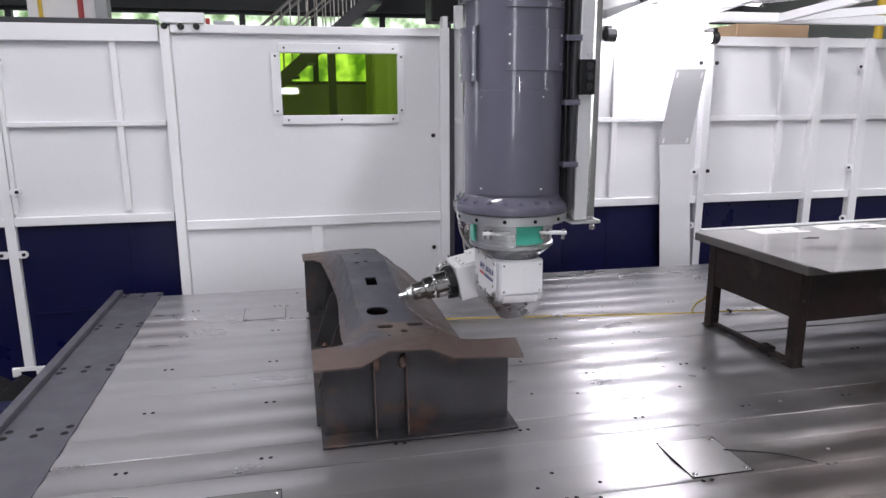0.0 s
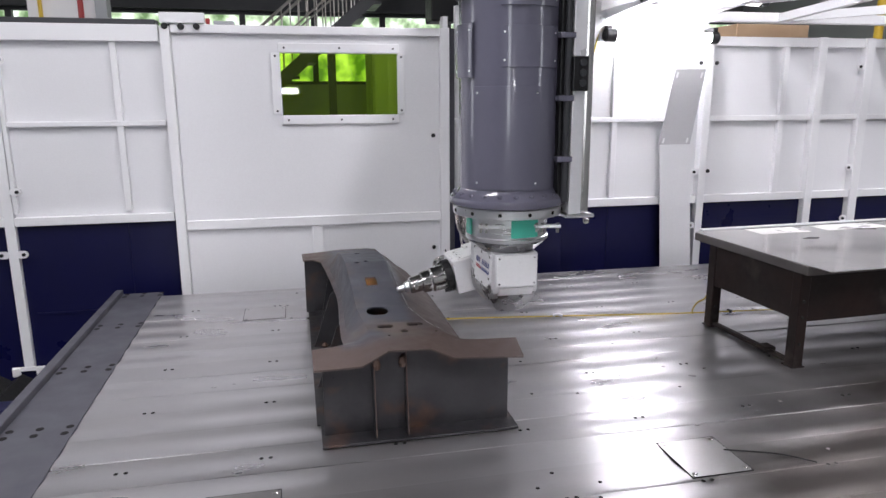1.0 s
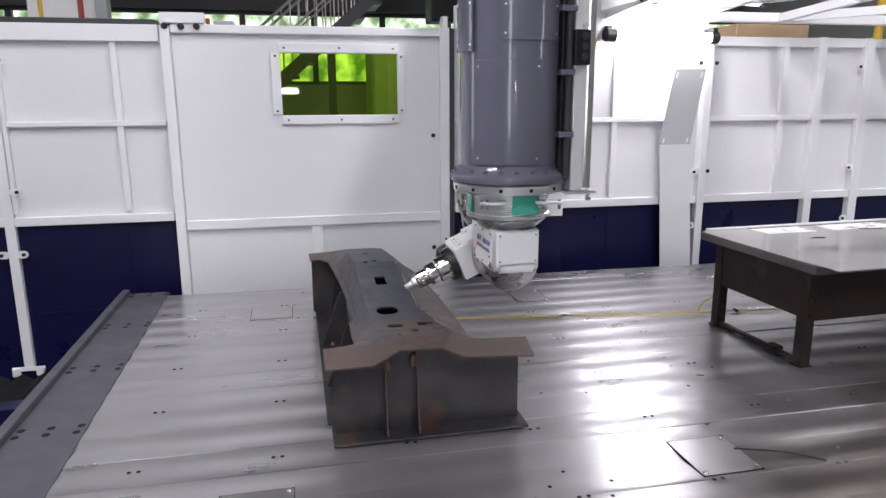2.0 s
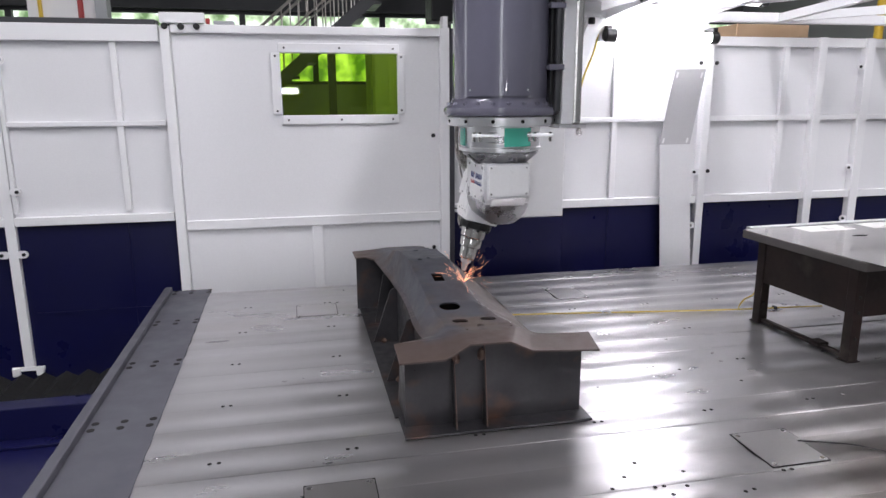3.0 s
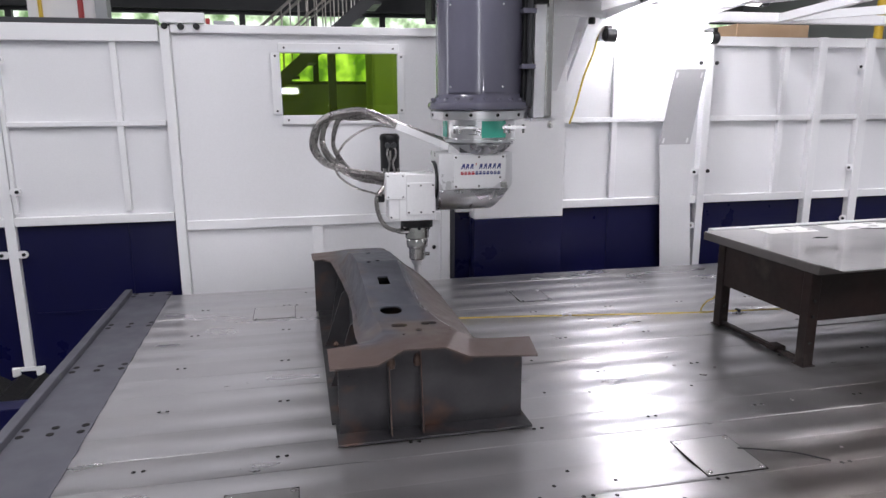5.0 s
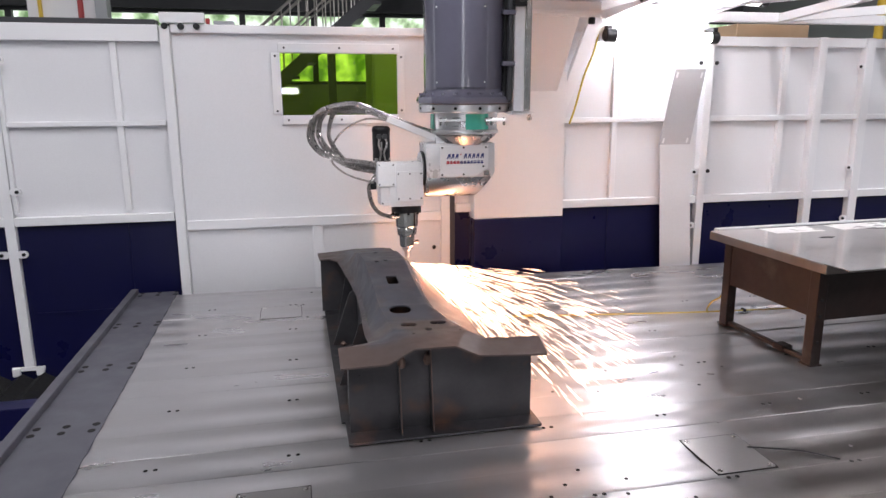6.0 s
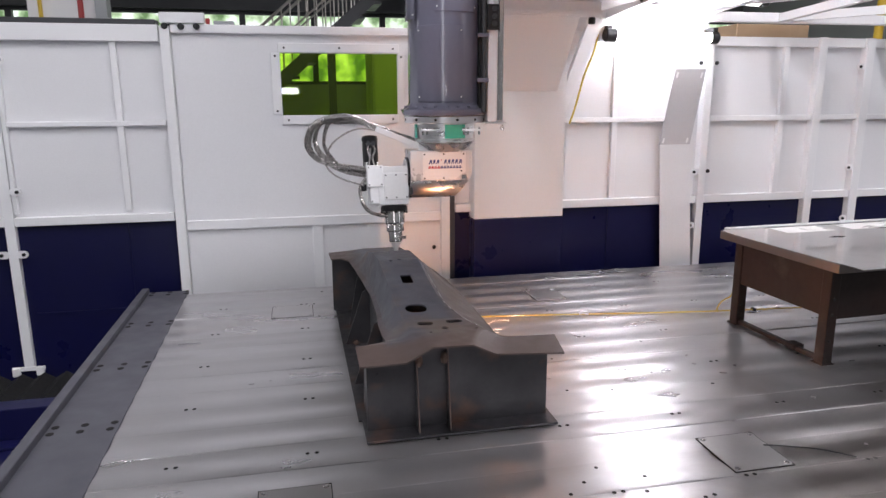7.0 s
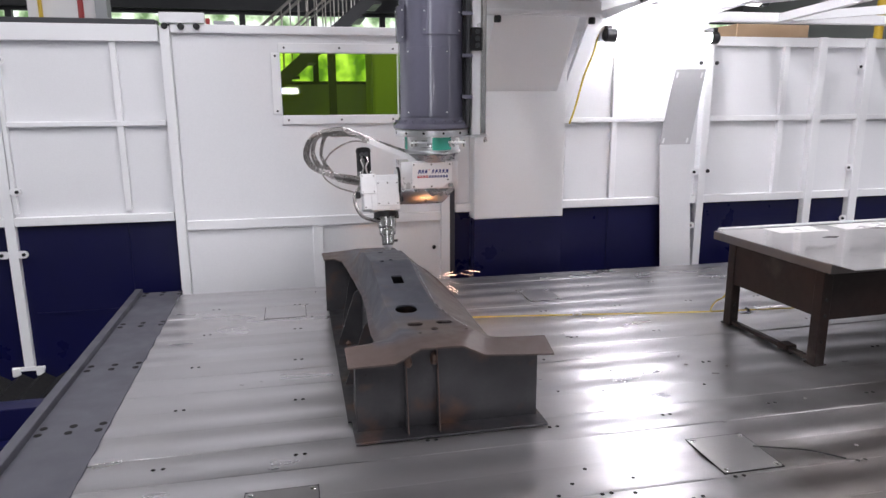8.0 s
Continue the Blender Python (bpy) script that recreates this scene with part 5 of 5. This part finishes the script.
# bed travel along x
BED_ROWS = ((0.0, 0.0), (1.7, 0.0), (1.9, 0.010), (2.2, 0.120), (2.5, 0.235), (2.8, 0.2575), (3.0, 0.2582), (3.5, 0.2641), (3.8, 0.258), (4.0, 0.2206), (4.1, 0.172), (4.2, 0.1185),
            (4.3, 0.077), (4.4, 0.047), (4.5, 0.0419), (4.7, 0.042), (5.2, 0.055), (5.8, 0.0760), (6.0, 0.0802), (6.5, 0.1073), (7.0, 0.1364), (7.5, 0.1578), (7.6, 0.157), (7.7, 0.132), (7.8, 0.106), (8.0, 0.1014))
# column: depth y and height z
COLUMN_ROWS = ((0.0, 2.090, 0.692), (0.5, 2.073, 0.695), (1.0, 2.137, 0.704), (1.5, 2.125, 0.699), (1.7, 2.120, 0.712), (2.0, 2.130, 0.78), (2.4, 2.180, 0.93), (2.8, 2.222, 0.983), (3.0, 2.219, 0.984),
               (3.5, 2.200, 0.983), (3.8, 2.214, 0.986), (4.0, 2.241, 0.992), (4.1, 2.276, 1.002), (4.2, 2.325, 1.006), (4.3, 2.374, 1.003), (4.4, 2.420, 0.994), (4.5, 2.423, 0.988), (4.7, 2.423, 0.988),
               (5.2, 2.53, 1.010), (5.8, 2.648, 1.020), (6.0, 2.691, 1.019), (6.5, 2.857, 1.003), (7.0, 3.034, 0.968), (7.5, 3.209, 0.926), (8.0, 3.291, 0.900))
# turn of the head about the column's axis, and tilt of the wrist
TURN_ROWS = ((0.0, -89), (1.7, -89), (2.8, -91), (3.8, -91), (3.9, -88), (4.0, -79), (4.1, -42), (4.2, -15), (4.3, -4), (4.4, 0), (8.0, 0))
TILT_ROWS = ((0.0, -78), (1.7, -78), (2.2, -50), (2.8, -15.5), (3.8, -15), (4.0, -12), (4.2, -6), (4.4, 0), (6.0, 0), (6.5, -5), (7.0, -11), (7.5, -13), (8.0, -15))


def between(rows, t):
    for a, b in zip(rows, rows[1:]):
        if a[0] <= t <= b[0]:
            f = (t - a[0]) / (b[0] - a[0])
            return tuple(p + (q - p) * f for p, q in zip(a[1:], b[1:]))
    return rows[-1][1:]


def motions():
    for ob in RIDERS:
        base = ob.matrix_basis.copy()
        sc = ob.scale.copy()
        walk(ob, [(t, Matrix.Translation((d, 0, 0)) @ base) for t, d in BED_ROWS])
        ob.scale = sc
    walk(COLUMN_THING, [(t, pose(axis(y), y, z)) for t, y, z in COLUMN_ROWS])
    times = sorted(set([r[0] for r in COLUMN_ROWS] + [r[0] for r in TURN_ROWS]))
    rows = []
    for t in times:
        y, z = between(COLUMN_ROWS, t)
        rows.append((t, pose(axis(y), y, z, 0, 0, between(TURN_ROWS, t)[0])))
    walk(HEAD, rows)
    walk(WRIST, [(t, pose(-0.235, 0.006, -0.238, a) @ pose(0, 0.012, 0)) for t, a in TILT_ROWS])

    for ob in SLIDERS:
        walk(ob, [(0.0, pose(0, 0, -0.023)), (1.7, pose(0, 0, -0.023)), (2.8, pose(0, 0, -0.010)), (4.7, pose(0, 0, -0.010)), (5.4, pose(0, 0, -0.034)), (6.2, pose(0, 0, -0.034)), (7.0, pose(0, 0, -0.026)), (8.0, pose(0, 0, -0.024))])
    # sparks wait in the closed bed frame and fly while the laser cuts
    def flights(ob, spans):
        rows, last = [(0.0, pose(*REST))], 0.0
        for times in spans:
            t0, t1 = times[0][0], times[-1][0]
            if t0 - 0.04 > last:
                rows.append((t0 - 0.04, pose(*REST)))
            rows += [(t, pose(*p)) for t, *p in times]
            last = t1 + 0.04
            if last < 8.0:
                rows.append((last, pose(*REST)))
        if rows[-1][0] < 8.0:
            rows.append((8.0, rows[-1][1]))
        walk(ob, rows)

    flights(SPRAY, [[(5.88, 0.445, 2.78, 0.375, 0, 0, -12), (6.0, 0.450, 2.79, 0.372), (6.1, 0.458, 2.80, 0.37, 0, 0, 3), (6.15, 0.50, 2.78, 0.36, 0, 0, 5)]])
    flights(JET, [[(5.7, 0.440, 2.76, 0.378), (5.8, 0.443, 2.77, 0.376), (6.0, 0.450, 2.79, 0.372, 0, 0, 4), (6.1, 0.456, 2.80, 0.37, 0, 0, -3), (6.2, 0.50, 2.70, 0.33, 0, 0, 2)]])
    flights(STREAKS, [[(3.30, 0.70, 2.62, 0.20), (3.4, 0.72, 2.58, 0.18, 0, 0, 10), (3.5, 0.74, 2.56, 0.17, 0, 0, -8), (3.62, 0.75, 2.54, 0.16, 0, 0, 15)]])
    flights(TUFT, [
                   [(5.2, 0.52, 2.62, 0.24), (5.5, 0.53, 2.66, 0.25, 0, 0, 8), (5.8, 0.54, 2.68, 0.26, 0, 0, -20), (5.9, 0.55, 2.68, 0.25, 0, 0, -5), (6.0, 0.56, 2.66, 0.24, 0, 0, 10),
                    (6.2, 0.56, 2.66, 0.22, 0, 0, -10), (6.3, 0.57, 2.62, 0.20, 0, 0, 12), (6.5, 0.59, 2.60, 0.18, 0, 0, 0), (6.6, 0.61, 2.58, 0.17, 0, 0, -14), (6.75, 0.64, 2.54, 0.15, 0, 0, 6)]])
    flights(PUFF, [[(2.92, 0.60, 2.47, 0.365), (3.05, 0.61, 2.47, 0.36, 0, 0, 12)]])
    flights(FEW, [[(6.82, 0.62, 2.54, 0.15), (7.08, 0.64, 2.50, 0.13, 0, 0, 25)],
                  [(7.55, 0.60, 3.10, 0.25), (7.8, 0.62, 3.05, 0.22, 0, 0, 30), (8.0, 0.58, 3.00, 0.24, 0, 0, -15)]])
    flights(SCATTER, [[(6.22, 0.62, 2.60, 0.31), (6.3, 0.82, 2.50, 0.31), (6.42, 1.10, 2.36, 0.31)]])
    flights(CUT_FILL, [[(3.32, 0.95, 2.36, 0.025), (3.62, 0.95, 2.36, 0.025)]])
    flights(SMALL_FILL, [[(0.88, 0.257, 2.665, 0.285), (1.14, 0.257, 2.665, 0.285)], [(5.6, 0.455, 2.76, 0.374), (6.0, 0.466, 2.78, 0.368), (6.15, 0.474, 2.78, 0.366)], [(7.1, 0.72, 2.80, 0.16), (7.5, 0.72, 2.90, 0.16), (8.0, 0.68, 3.02, 0.16)]])
    flights(GLOW, [[(5.3, 0.60, 2.64, 0.17), (5.8, 0.62, 2.62, 0.16), (6.3, 0.66, 2.60, 0.12), (7.05, 0.72, 2.50, 0.05)]])


motions()
